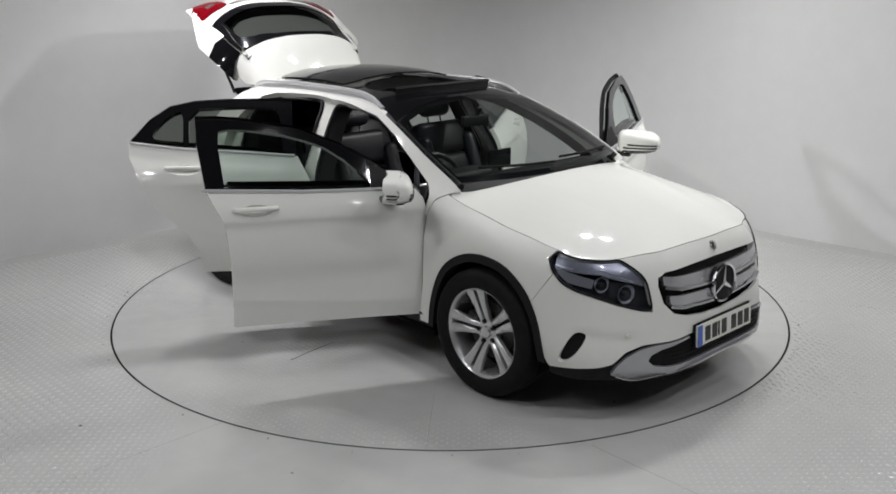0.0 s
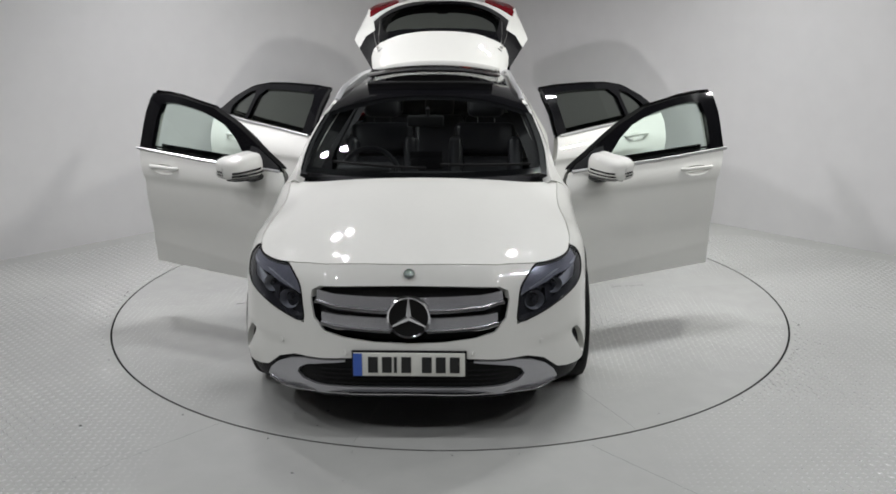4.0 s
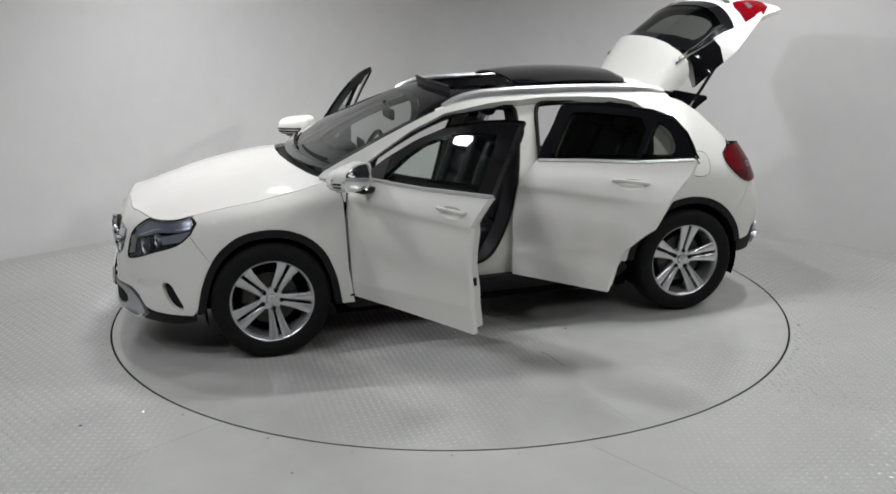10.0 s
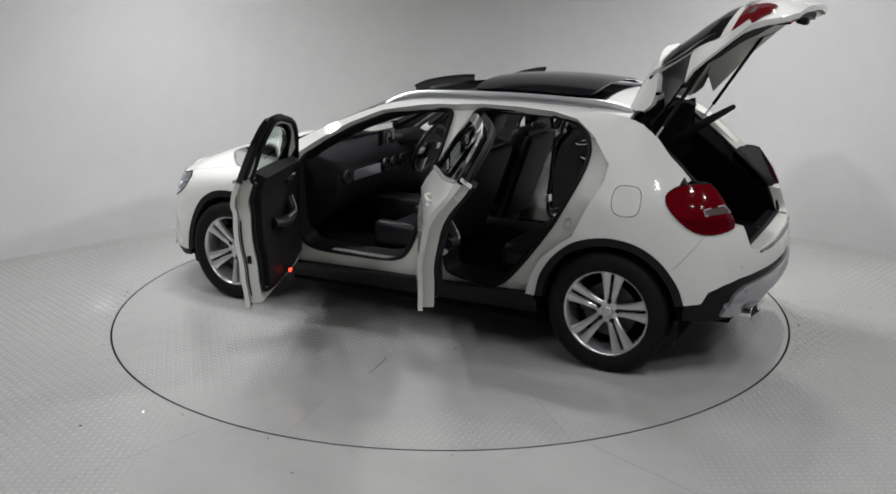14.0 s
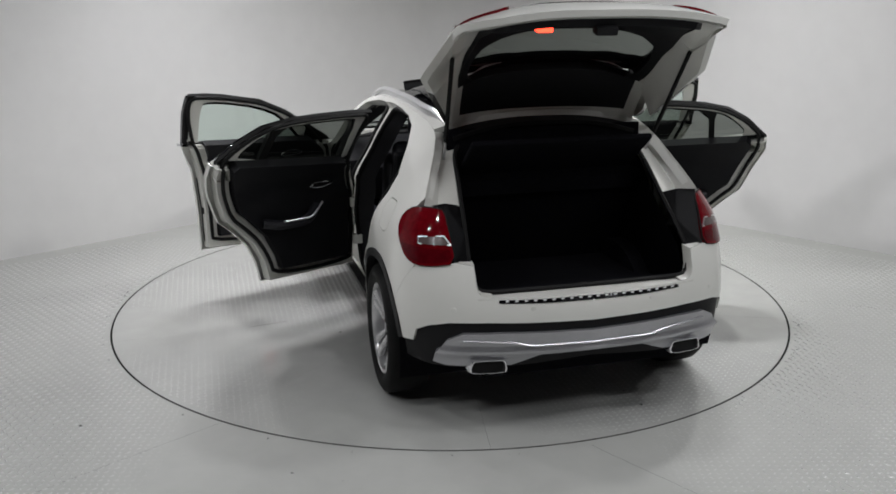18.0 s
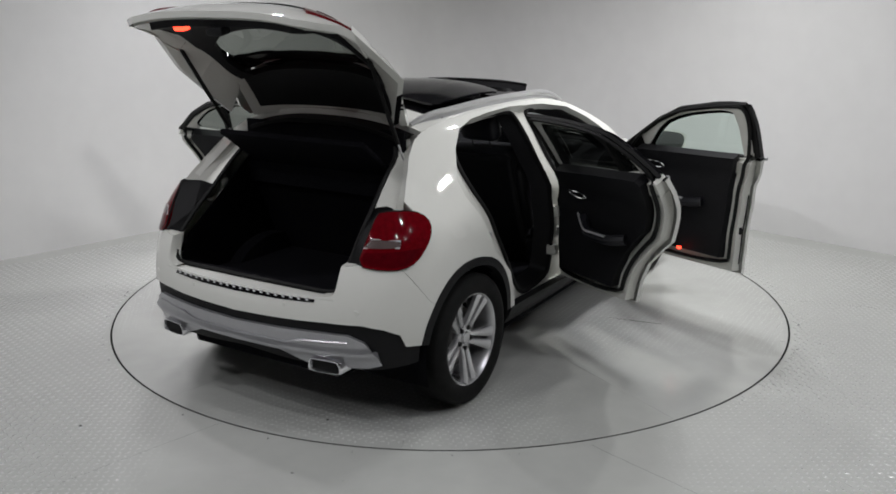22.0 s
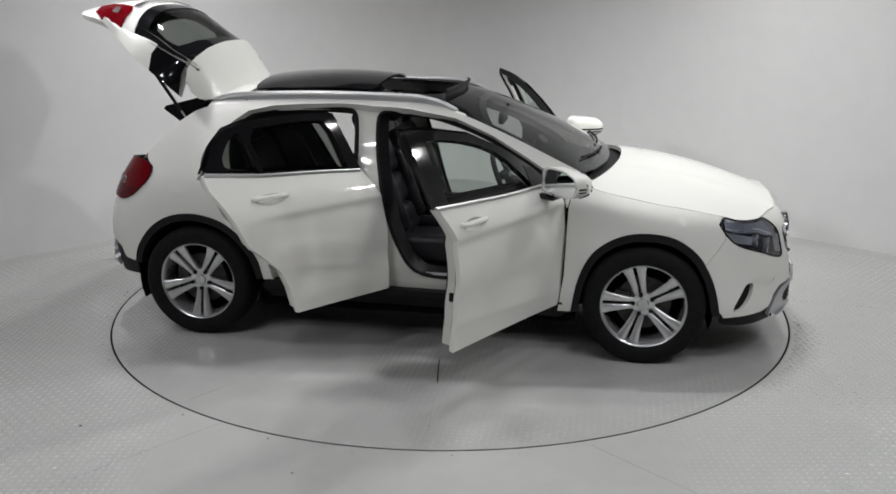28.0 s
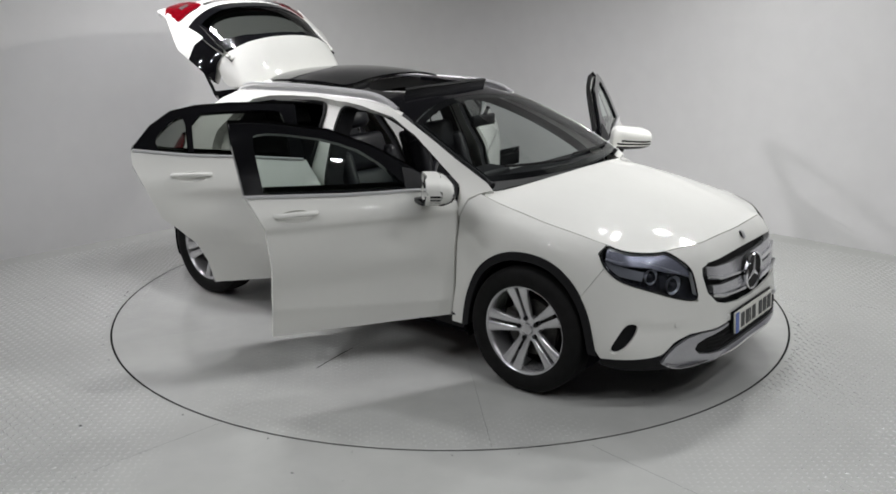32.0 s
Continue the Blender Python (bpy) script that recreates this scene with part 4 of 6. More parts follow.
for mir in (False, True):
    sgn = -1 if mir else 1
    lamp = part("headlight", sheet(chaikin(HEAD_S, 2), inskin(0.055), 0.04, 0.03, 0.0, mirror=mir), M_BEZEL, car, "dark headlight with clear cover")
    bm = bmesh.new()
    hs = chaikin(HEAD_S, 2)
    A = [bm.verts.new((p.x, p.y * sgn, p.z)) for p in (skin(s, z, 0.002) for s, z in hs)]
    B = [bm.verts.new((p.x, p.y * sgn, p.z)) for p in (skin(s, z, 0.058) for s, z in hs)]
    for i in range(len(A)):
        bm.faces.new((A[i - 1], A[i], B[i], B[i - 1]))
    part("lamp_housing", bm, M_BEZEL, lamp)
    part("lamp_cover", sheet(inset(chaikin(HEAD_S, 2), 0.003), inskin(0.0), 0.04, 0.03, 0.004, mirror=mir), G_LAMP, lamp, "clear lamp cover")
    for y, z, r in ((0.615, 0.660, 0.050), (0.728, 0.712, 0.042)):
        p = skin(sf(y), z, 0.040)
        m = look((p.x, p.y * sgn, p.z), (p.x - 1, p.y * sgn - 0.25 * sgn, p.z + 0.05)) @ pose(0, 0, 0, 180, 0, 0)
        part("reflector", lathe([(0.010, 0.034), (r * 0.5, 0.026), (r * 0.8, 0.010), (r * 0.98, -0.010)], 28, "z", m=m), M_REFLECTOR, lamp, "round silvered reflector")
        part("bulb_cap", lathe([(0.0005, -0.012), (r * 0.26, -0.009), (r * 0.34, 0.002), (r * 0.34, 0.026)], 20, "z", m=m), M_BEZEL, lamp, "dark bulb cap")
    wall = [(sf(0.664), 0.650), (sf(0.690), 0.660), (sf(0.690), 0.722), (sf(0.664), 0.712)]
    part("dividing_wall", sheet(wall, inskin(0.022), 0.02, 0.02, 0.028, mirror=mir), M_BEZEL, lamp)
    brow = [(sf(0.537), 0.703), (sf(0.543), 0.735), (sf(0.59), 0.778)] + [(s, z - 0.016) for s, z in HEAD_TOP] + [(sx(1.80), 0.792), (sx(1.88), 0.772), (sf(0.735), 0.760), (sf(0.64), 0.728)]
    part("lamp_brow", sheet(brow, inskin(0.016), 0.03, 0.02, 0.02, mirror=mir), M_BROW, lamp, "pale grey lamp brow")
    outer = [(sx(1.795), 0.782), (sx(1.815), 0.755), (sx(1.875), 0.715), (sf(0.765), 0.692), (sf(0.755), 0.735), (sx(1.88), 0.763)]
    part("side_reflector", sheet(outer, inskin(0.034), 0.03, 0.02, 0.012, mirror=mir), M_REFLECTOR, lamp, "silvered side reflector")
    strip = [skin(s, z, 0.022) for s, z in ((sf(0.54), 0.700), (sf(0.64), 0.742), (sf(0.735), 0.775), (sx(1.88), 0.784), (sx(1.80), 0.797))]
    part("light_strip", tube([(p.x, p.y * sgn, p.z) for p in spline(strip, 4)], 0.007, 6), M_REFLECTOR, lamp, "chrome light strip")
    rim = [skin(s, z, 0.0) for s, z in chaikin(HEAD_S, 2)]
    part("lamp_seal", tube([(p.x, p.y * sgn, p.z) for p in rim], 0.005, 5, True), M_SEAL, lamp)
    for y, z in ((0.62, 0.47), (0.30, 0.455)):
        p = skin(sf(y), z, -0.001)
        part("parking_sensor", lathe([(0.0005, 0.003), (0.010, 0.003), (0.012, 0.0)], 16, "x", m=pose(p.x, p.y * sgn, p.z, 0, 0, 30 * sgn)), M_PAINT, car)
# bonnet, cowl, windscreen, roof
half = [(lambda p: (p.x, p.y))(skin(s, seam(s))) for s in np.linspace(0, S_OUT, 30)]
half += [(x, y_bonnet(x) - 0.001) for x in np.linspace(1.76, 1.012, 17)]
front = [(x, -y) for x, y in half[:0:-1]] + half
rear = [(1.20 - 0.198 * (abs(y) / 0.735) ** 2.3, y) for y in np.linspace(0.735, -0.735, 19)]
part("bonnet", sheet(front + rear, bonnet_skin, 0.035, 0.04, 0.025), M_PAINT, car, "white bonnet with raised creases")
cowl = [(1.225 - 0.198 * (abs(y) / 0.735) ** 2.3, y) for y in np.linspace(-0.70, 0.70, 15)] + [(1.07 - 0.10 * (abs(y) / 0.7) ** 2.0, y) for y in np.linspace(0.70, -0.70, 15)]
part("cowl", sheet(cowl, lambda x, y: Vector((x, y, 1.028 - 0.02 * (abs(y) / 0.7) ** 2)), 0.05, 0.05, 0.02), M_PLASTIC, car, "black plastic cowl")
W_LO = [(1.125 - 0.13 * (abs(y) / 0.7) ** 2.2, y) for y in np.linspace(-0.70, 0.70, 15)]
W_HI = [(0.30 + 0.10 * (abs(y) / 0.6) ** 2.2, y) for y in np.linspace(0.66, -0.66, 15)]
wl = [(x, y_edge(x) - 0.012) for x in np.linspace(0.97, 0.45, 10)]
wind = W_LO + wl + W_HI + [(x, -y) for x, y in wl[::-1]]
part("windscreen", sheet(wind, lambda x, y: top(x, y, 0.002), 0.05, 0.05, 0.005), G_WIND, car, "lightly tinted windscreen").visible_shadow = False
part("windscreen_border", sheet(wind, lambda x, y: top(x, y, -0.004), 0.05, 0.05, 0.0, [inset(wind, 0.045)]), M_BLACK, car, "black windscreen border")
dark = [(0.298 + 0.10 * (abs(y) / 0.6) ** 2.2, y) for y in np.linspace(-0.64, 0.64, 15)] + [(x, min(0.64, y_edge(x) - 0.03)) for x in np.linspace(0.30, -1.1, 14)] + [(-1.13, 0.50), (-1.13, -0.50)] + [(x, -min(0.64, y_edge(x) - 0.03)) for x in np.linspace(-1.1, 0.30, 14)]
hatch = chaikin([(0.17, -0.41), (0.17, 0.41), (-0.34, 0.41), (-0.34, -0.41)], 2)
part("roof_panel", sheet(dark, lambda x, y: top(x, y, 0.002), 0.05, 0.05, 0.02, [hatch]), M_ROOFGLASS, car, "black glass roof panel with open sunroof")
rim = [(x, y_edge(x) - 0.001) for x in np.linspace(0.30, -1.34, 24)]
part("roof", sheet(rim + [(-1.36, 0.3), (-1.37, 0.0), (-1.14, 0.0), (-1.14, 0.50), (-1.1, 0.55)] + [(x, min(0.642, y_edge(x) - 0.028)) for x in np.linspace(-1.0, 0.29, 12)], top, 0.05, 0.04, 0.03, both=True), M_PAINT, car, "white roof frame")
bm = bmesh.new()
A = [bm.verts.new(top(x, y, 0.0)) for x, y in hatch]
B = [bm.verts.new(top(x, y, -0.07)) for x, y in hatch]
for i in range(len(A)):
    bm.faces.new((A[i - 1], A[i], B[i], B[i - 1]))
part("sunroof_frame", bm, M_SEAL, car)
part("sunroof_glass", sheet([(-0.30, -0.40), (-0.29, -0.2), (-0.285, 0.0), (-0.29, 0.2), (-0.30, 0.40), (-0.32, 0.45), (-0.36, 0.47), (-1.02, 0.48), (-1.06, 0.46), (-1.08, 0.40), (-1.09, 0.0), (-1.08, -0.40), (-1.06, -0.46), (-1.02, -0.48), (-0.36, -0.47), (-0.32, -0.45)], lambda x, y: top(x, y, 0.034 + 0.030 * math.sin(math.pi * min(1, max(0, (-0.26 - x) / 1.0))) ** 0.7 - 0.06 * abs(y) ** 2), 0.06, 0.06, 0.012), M_ROOFGLASS, car, "dark sunroof glass slid back over roof")
defl = [(0.19 - 0.05 * (abs(y) / 0.4) ** 2, y) for y in np.linspace(-0.41, 0.41, 17)]
part("wind_deflector", tube([top(x, y, 0.044) for x, y in defl], 0.007, 6, squash=1.5), M_SEAL, car, "raised black sunroof wind deflector")
bm = bmesh.new()
A = [bm.verts.new(top(x, y, 0.044)) for x, y in defl]
B = [bm.verts.new(top(x - 0.005, y, -0.002)) for x, y in defl]
for i in range(len(A) - 1):
    bm.faces.new((A[i], A[i + 1], B[i + 1], B[i]))
part("deflector_net", bm, M_TRIM, car)
for mir in (False, True):
    sgn = -1 if mir else 1
    xs = np.linspace(0.24, -1.33, 24)
    pts = []
    for i, x in enumerate(xs):
        t = i / 23
        h = 0.034 * min(1, 9 * t, 9 * (1 - t)) ** 0.6
        y = y_edge(x) - 0.026 - 0.05 * max(0.0, (t - 0.75) / 0.25) ** 2
        p = top(x, y)
        pts.append((x, y * sgn, p.z + h))
    part("roof_rail", tube(pts, 0.014, 8, squash=1.3), M_SATIN, car, "satin silver roof rail")
    bm = bmesh.new()
    A = [bm.verts.new((p[0], p[1], p[2] - 0.005)) for p in pts]
    B = [bm.verts.new((p[0], p[1] + 0.004 * sgn, top(p[0], abs(p[1])).z - 0.01)) for p in pts]
    for i in range(len(A) - 1):
        bm.faces.new((A[i], A[i + 1], B[i + 1], B[i]))
    part("rail_foot", bm, M_SATIN, car)
    # wipers
for y0, y1 in ((0.10, 0.62), (-0.52, 0.02)):
    pts = [top(1.10 - 0.13 * (abs(y) / 0.7) ** 2.2 - 0.03 - 0.030 * (y1 - y) / (y1 - y0), y, 0.016) for y in np.linspace(y0, y1, 9)]
    part("wiper", tube(pts, 0.008, 5), M_SEAL, car, "black wiper")

# ------------------------------------------------------------------ tail
tail_poly = [(sr(0.0), 0.705), (sr(0.30), 0.708), (sr(0.49), 0.712), (sr(0.535), 0.720), (sr(0.555), 0.736), (sr(0.564), 0.765), (sr(0.570), 0.81), (sr(0.578), 0.852), (sr(0.62), 0.858)] + [TAIL_S[k] for k in (5, 6, 7)] + side([(-1.864, 0.8405), (-1.8015, 0.7592), (-1.7215, 0.6592)]) + side(ARCH_RS[-9:]) + \
            side([(-1.86, 0.465)]) + [(sr(0.81), 0.53), (sr(0.76), 0.568), (sr(0.68), 0.592), (sr(0.5), 0.596), (sr(0.0), 0.584)]
part("rear_bumper", sheet([(min(s, S_END) if s < S_END - 0.004 else S_END, z) for s, z in inset(tail_poly, 0.0003)], skin, 0.035, 0.025, 0.03, both=True), M_PAINT, car, "white painted rear bumper")
rear_low = [(sr(0.0), 0.59), (sr(0.5), 0.602), (sr(0.68), 0.598), (sr(0.76), 0.574), (sr(0.81), 0.536)] + side([(-1.86, 0.47), (-1.775, 0.455), (-1.775, 0.36)]) + [(sr(0.74), 0.355), (sr(0.4), 0.36), (sr(0.0), 0.39)]
part("lower_rear_bumper", sheet(rear_low, inskin(0.012), 0.05, 0.03, 0.04, both=True), M_PLASTIC, car, "black plastic lower rear bumper")
diff = [(sr(0.0), 0.535), (sr(0.45), 0.545), (sr(0.62), 0.540), (sr(0.69), 0.505), (sr(0.74), 0.43), (sr(0.755), 0.385), (sr(0.70), 0.372), (sr(0.60), 0.372), (sr(0.40), 0.376), (sr(0.33), 0.40), (sr(0.26), 0.43), (sr(0.0), 0.432)]
part("rear_skid_plate", sheet(diff, lambda s, z: skin(s, z, -0.006 - 0.016 * math.exp(-((z - 0.445) / 0.022) ** 2)), 0.035, 0.012, 0.04, both=True), M_SKID, car, "silver painted rear skid plate")
part("skid_crease", tube([skin(sr(abs(y)), z, -0.012) if y >= 0 else Vector((skin(sr(-y), z, -0.012).x, y, z)) for y, z in ((0.62, 0.505), (0.4, 0.497), (0.3, 0.475), (0.0, 0.473), (-0.3, 0.475), (-0.4, 0.497), (-0.62, 0.505))], 0.006, 6), M_SKID, car)
for mir in (False, True):
    sgn = -1 if mir else 1
    pipe = chaikin([(-0.080, -0.034), (0.078, -0.034), (0.094, -0.022), (0.082, 0.024), (0.066, 0.034), (-0.070, 0.034), (-0.086, 0.024), (-0.096, -0.022)], 1)
    bm = bmesh.new()
    rows = []
    for dx, k in ((0.14, 1.0), (-0.012, 1.0), (-0.020, 0.94), (-0.020, 0.88), (-0.008, 0.80), (0.10, 0.76)):
        rows.append([bm.verts.new((-2.080 + dx + 0.8 * max(0, 0.51 + a * k - 0.42) ** 2, sgn * (0.51 + a * k), 0.382 + b * k)) for a, b in pipe])
    for A, B in zip(rows, rows[1:]):
        for i in range(len(A)):
            bm.faces.new((A[i - 1], A[i], B[i], B[i - 1]))
    tip = part("exhaust_trim", bm, M_CHROME, car, "chrome exhaust trim")
    # black disc close behind the rim in place of the dark inside the mouth
    bm = bmesh.new()
    bm.faces.new([bm.verts.new((-2.082 + 0.8 * max(0, 0.51 + a * 0.81 - 0.42) ** 2, sgn * (0.51 + a * 0.81), 0.382 + b * 0.81)) for a, b in pipe])
    part("exhaust_mouth_disc", bm, M_SEAL, tip)
    # tail lamp on the body
    lamp = part("tail_lamp", sheet(chaikin(TAIL_S, 1), inskin(-0.012), 0.03, 0.03, 0.06, mirror=mir), M_RED, car, "red tail lamp with clear middle")
    lens = [(sr(0.690), 0.943), (sr(0.825), 0.938), (sr(0.830), 0.966), (sr(0.735), 0.980)]
    part("reverse_lens", sheet(lens, inskin(-0.0145), 0.03, 0.02, 0.01, mirror=mir), M_LENSW, lamp, "clear reversing lens")
    rim = [skin(q, z, -0.016) for q, z in lens]
    part("lens_rim", tube([(p.x, p.y * sgn, p.z) for p in rim], 0.004, 5, True), M_SATIN, lamp, "bright rim of reversing lens")
    inner = inset(chaikin(TAIL_S, 1), 0.012)
    part("lamp_lower_band", sheet(clip(inner, 1, 0.922, True), inskin(-0.0135), 0.03, 0.03, 0.01, mirror=mir), M_RED_DARK, lamp, "dark red lower band")
    rim = [skin(q, z, -0.006) for q, z in chaikin(TAIL_S, 1)]
    part("lamp_seal", tube([(p.x, p.y * sgn, p.z) for p in rim], 0.005, 5, True), M_SEAL, lamp)
    # boot opening frame: painted channel from wing edge to the opening
    edge = [(-1.375, 1.385), (-1.43, 1.365), (-1.54, 1.300), (-1.655, 1.200), (-1.735, 1.120), (-1.765, 1.085)]
    E1 = [skin(sx(x), z, 0.002) for x, z in edge]
    E3 = [Vector(p) for p in ((-1.362, 0.372, 1.374), (-1.392, 0.456, 1.337), (-1.448, 0.506, 1.280), (-1.540, 0.522, 1.215), (-1.640, 0.532, 1.130), (-1.700, 0.542, 1.068))]
    E2 = [a.lerp(b, 0.45) + Vector((0.045, 0, -0.012)) for a, b in zip(E1, E3)]
    bm = bmesh.new()
    rows = [[bm.verts.new((p.x, p.y * sgn, p.z)) for p in q] for q in (E1, E2, E3)]
    for A, B in zip(rows, rows[1:]):
        for i in range(len(A) - 1):
            bm.faces.new((A[i], A[i + 1], B[i + 1], B[i]))
    part("boot_channel", bm, M_JAMB, car)
    # dark panel behind the lamp
    bm = bmesh.new()
    P = [(-1.76, 0.70, 1.094), (-1.83, 0.655, 1.088), (-1.90, 0.650, 0.977), (-1.965, 0.640, 0.860), (-1.948, 0.566, 0.850), (-1.838, 0.554, 0.965), (-1.690, 0.538, 1.070), (-1.71, 0.62, 1.090)]
    f = bm.faces.new([bm.verts.new((a, b * sgn, c)) for a, b, c in P])
    bmesh.ops.solidify(bm, geom=[f], thickness=0.02)
    part("lamp_backing", bm, M_PLASTIC, car)
    bm = bmesh.new()
    Q = [skin(sr(y), z, 0.003) for y, z in ((0.49, 0.712), (0.535, 0.720), (0.555, 0.736), (0.564, 0.765), (0.570, 0.81), (0.578, 0.852), (0.62, 0.858), (0.65, 0.864))]
    rows = [[bm.verts.new((p.x + dx, (p.y - dy) * sgn, p.z + dz)) for p in Q] for dx, dy, dz in ((0, 0, 0), (0.012, 0.006, 0.002), (0.065, 0.010, 0.006))]
    for A, B in zip(rows, rows[1:]):
        for i in range(len(A) - 1):
            bm.faces.new((A[i], A[i + 1], B[i + 1], B[i]))
    part("boot_corner", bm, M_JAMB, car)
lip_edge = [(skin(sr(abs(y)), 0.704).x, y) for y in np.linspace(-0.55, 0.55, 19)]
part("loading_lip", sheet(lip_edge + [(-2.0, 0.53), (-2.0, -0.53)], lambda x, y: Vector((x, y, 0.706 + 0.05 * max(0, abs(y) - 0.42) ** 1.2)), 0.04, 0.06, 0.02), M_PAINT, car, "white boot loading lip")
strip = part("lip_strip", sheet([(sr(0.0), 0.678), (sr(0.25), 0.680), (sr(0.46), 0.687), (sr(0.46), 0.701), (sr(0.25), 0.698), (sr(0.0), 0.697)], inskin(-0.003), 0.05, 0.01, 0.006, both=True), M_BLACK, car, "black loading strip with metal ribs")
for i in range(20):
    y = -0.42 + i * 0.84 / 19
    p = skin(sr(abs(y)), 0.692 + 0.004 * abs(y) / 0.46, -0.004)
    part("strip_rib", box(p.x - 0.002, p.x + 0.010, y - 0.009, y + 0.009, p.z - 0.005, p.z + 0.007, 0.001, 1), M_CHROME, strip)
part("boot_step", box(-2.004, -1.93, -0.53, 0.53, 0.60, 0.712, 0.008), M_CARPET, car, "black boot sill trim")
ring = [(-2.004, 0.0, 0.716), (-2.002, 0.30, 0.717), (-2.0, 0.48, 0.720), (-1.99, 0.538, 0.738), (-1.975, 0.556, 0.78), (-1.94, 0.562, 0.845), (-1.83, 0.548, 0.96), (-1.705, 0.532, 1.07), (-1.58, 0.517, 1.185), (-1.458, 0.498, 1.280), (-1.40, 0.448, 1.337), (-1.37, 0.365, 1.376), (-1.385, 0.25, 1.402), (-1.388, 0.0, 1.408)]
ring = ring + [(x, -y, z) for x, y, z in ring[-2:0:-1]]
part("boot_seal", tube(spline(ring, 4, True), 0.012, 6, True), M_SEAL, car, "black rubber boot seal")
part("boot_floor", box(-2.0, -1.12, -0.53, 0.53, 0.60, 0.62), M_CARPET, car, "black carpet boot floor")
# added black board that keeps the boot dark above the seat back
part("boot_blackout_board", box(-1.425, -1.405, -0.53, 0.53, 1.05, 1.40), M_CARPET, car)
part("seat_back_lining", box(0, 0.02, -0.53, 0.53, 0, 0.68, m=pose(-1.17, 0, 0.55, 0, -24, 0)), M_CARPET, car, "black carpet seat back")
# added black sheet that stops light showing through the hinge gap
part("boot_head_filler", sheet([(-1.44, -0.50), (-1.44, 0.50), (-1.33, 0.52), (-1.33, -0.52)], lambda x, y: top(x, y, -0.035), 0.05, 0.06, 0.02), M_SEAL, car)
for sgn in (1, -1):
    own = bmesh.new()
    f = own.faces.new([own.verts.new((x, 0.53 * sgn, z)) for x, z in ((-1.25, 0.6), (-1.97, 0.6), (-1.985, 0.72), (-1.91, 0.85), (-1.62, 1.05), (-1.34, 1.26), (-1.28, 1.36), (-1.25, 1.40))])
    bmesh.ops.solidify(own, geom=[f], thickness=0.02)
    part("boot_side_lining", own, M_CARPET, car, "black carpet boot side")
    for y, z in ((0.30, 0.66), (0.66, 0.655)):
        p = skin(sr(y), z, -0.001)
        part("parking_sensor", lathe([(0.0005, -0.003), (0.010, -0.003), (0.012, 0.0)], 16, "x", m=pose(p.x, p.y * sgn, p.z, 0, 0, -20 * sgn * y)), M_PAINT, car)
    for x, z, e in ((-0.205, 0.66, 0.060), (-1.10, 0.83, 0.060)):
        p = skin(sx(x), z, e)
        part("door_striker", box(-0.015, 0.015, -0.012, 0.012, -0.025, 0.025, 0.004, m=Matrix.Translation((p.x, p.y * sgn, p.z))), M_SATIN, car, "metal door striker")
    for x in (0.842, -0.285):
        for z in (0.56, 0.80):
            p = skin(sx(x), z, 0.055)
            part("door_hinge", box(-0.02, 0.03, -0.03, 0.03, -0.03, 0.03, 0.006, m=Matrix.Translation((p.x, p.y * sgn, p.z))), M_JAMB, car)
part("boot_latch", box(-1.985, -1.965, -0.02, 0.02, 0.70, 0.718, 0.004), M_SEAL, car)
part("parcel_shelf", box(0, 0.41, -0.475, 0.475, -0.016, 0.016, 0.012, m=pose(-1.36, 0, 1.13, 0, 0, 180) @ pose(0, 0, 0, 0, -36, 0)), M_CARPET, car, "black parcel shelf")

# ------------------------------------------------------------------ tailgate, built shut and swung up
G_X = smooth_table([(0.66, -2.118), (0.72, -2.124), (0.80, -2.122), (0.90, -2.108), (1.0, -2.07), (1.08, -2.025), (1.15, -1.965), (1.25, -1.845), (1.37, -1.695), (1.44, -1.61)])


def gate(y, z, extra=0.0):
    k = float(np.interp(z, [0.7, 0.85, 0.95, 1.05, 1.2, 1.4], [0.06, 0.085, 0.13, 0.22, 0.26, 0.22]))
    return Vector((float(np.interp(z, *G_X)) + k * (abs(y) / 0.62) ** 3.0 + extra, y, z))


def spoil(x, y):
    u = (-1.36 - x) / 0.35
    drop = 0.13 * max(0.0, 1 - max(0, u)) * max(0.0, (abs(y) - 0.46) / 0.10) ** 2
    return Vector((x + 0.09 * (abs(y) / 0.56) ** 2.5 * u, y, 1.472 - 0.062 * u ** 1.6 - (0.07 + 0.05 * u) * (abs(y) / 0.56) ** 2.6 - drop)) if u > 0 else Vector((x, y, 1.472 - 0.07 * (abs(y) / 0.56) ** 2.6 - drop))


def symm(half):
    return half + [(-a, b) for a, b in half[::-1]]


tailgate = part("tailgate", sheet(symm([(0.50, 0.712), (0.595, 0.755), (0.635, 0.82), (0.645, 0.90), (0.643, 0.97), (0.615, 1.04), (0.58, 1.045)]), gate, 0.05, 0.03, -0.03), M_PAINT, car, "white tailgate raised open with glass")
TG = Matrix.Translation((-1.33, 0, 1.39)) @ pose(0, 0, 0, 0, 76, 0) @ Matrix.Translation((1.33, 0, -1.39))
tailgate.matrix_basis = TG
part("spoiler", sheet(chaikin([(-1.365, 0.50), (-1.365, -0.50), (-1.41, -0.555), (-1.65, -0.57), (-1.71, -0.46), (-1.715, 0.0), (-1.71, 0.46), (-1.65, 0.57), (-1.41, 0.555)], 1), lambda x, y: spoil(x, y), 0.025, 0.02, 0.035), M_PAINT, tailgate, "white roof spoiler")
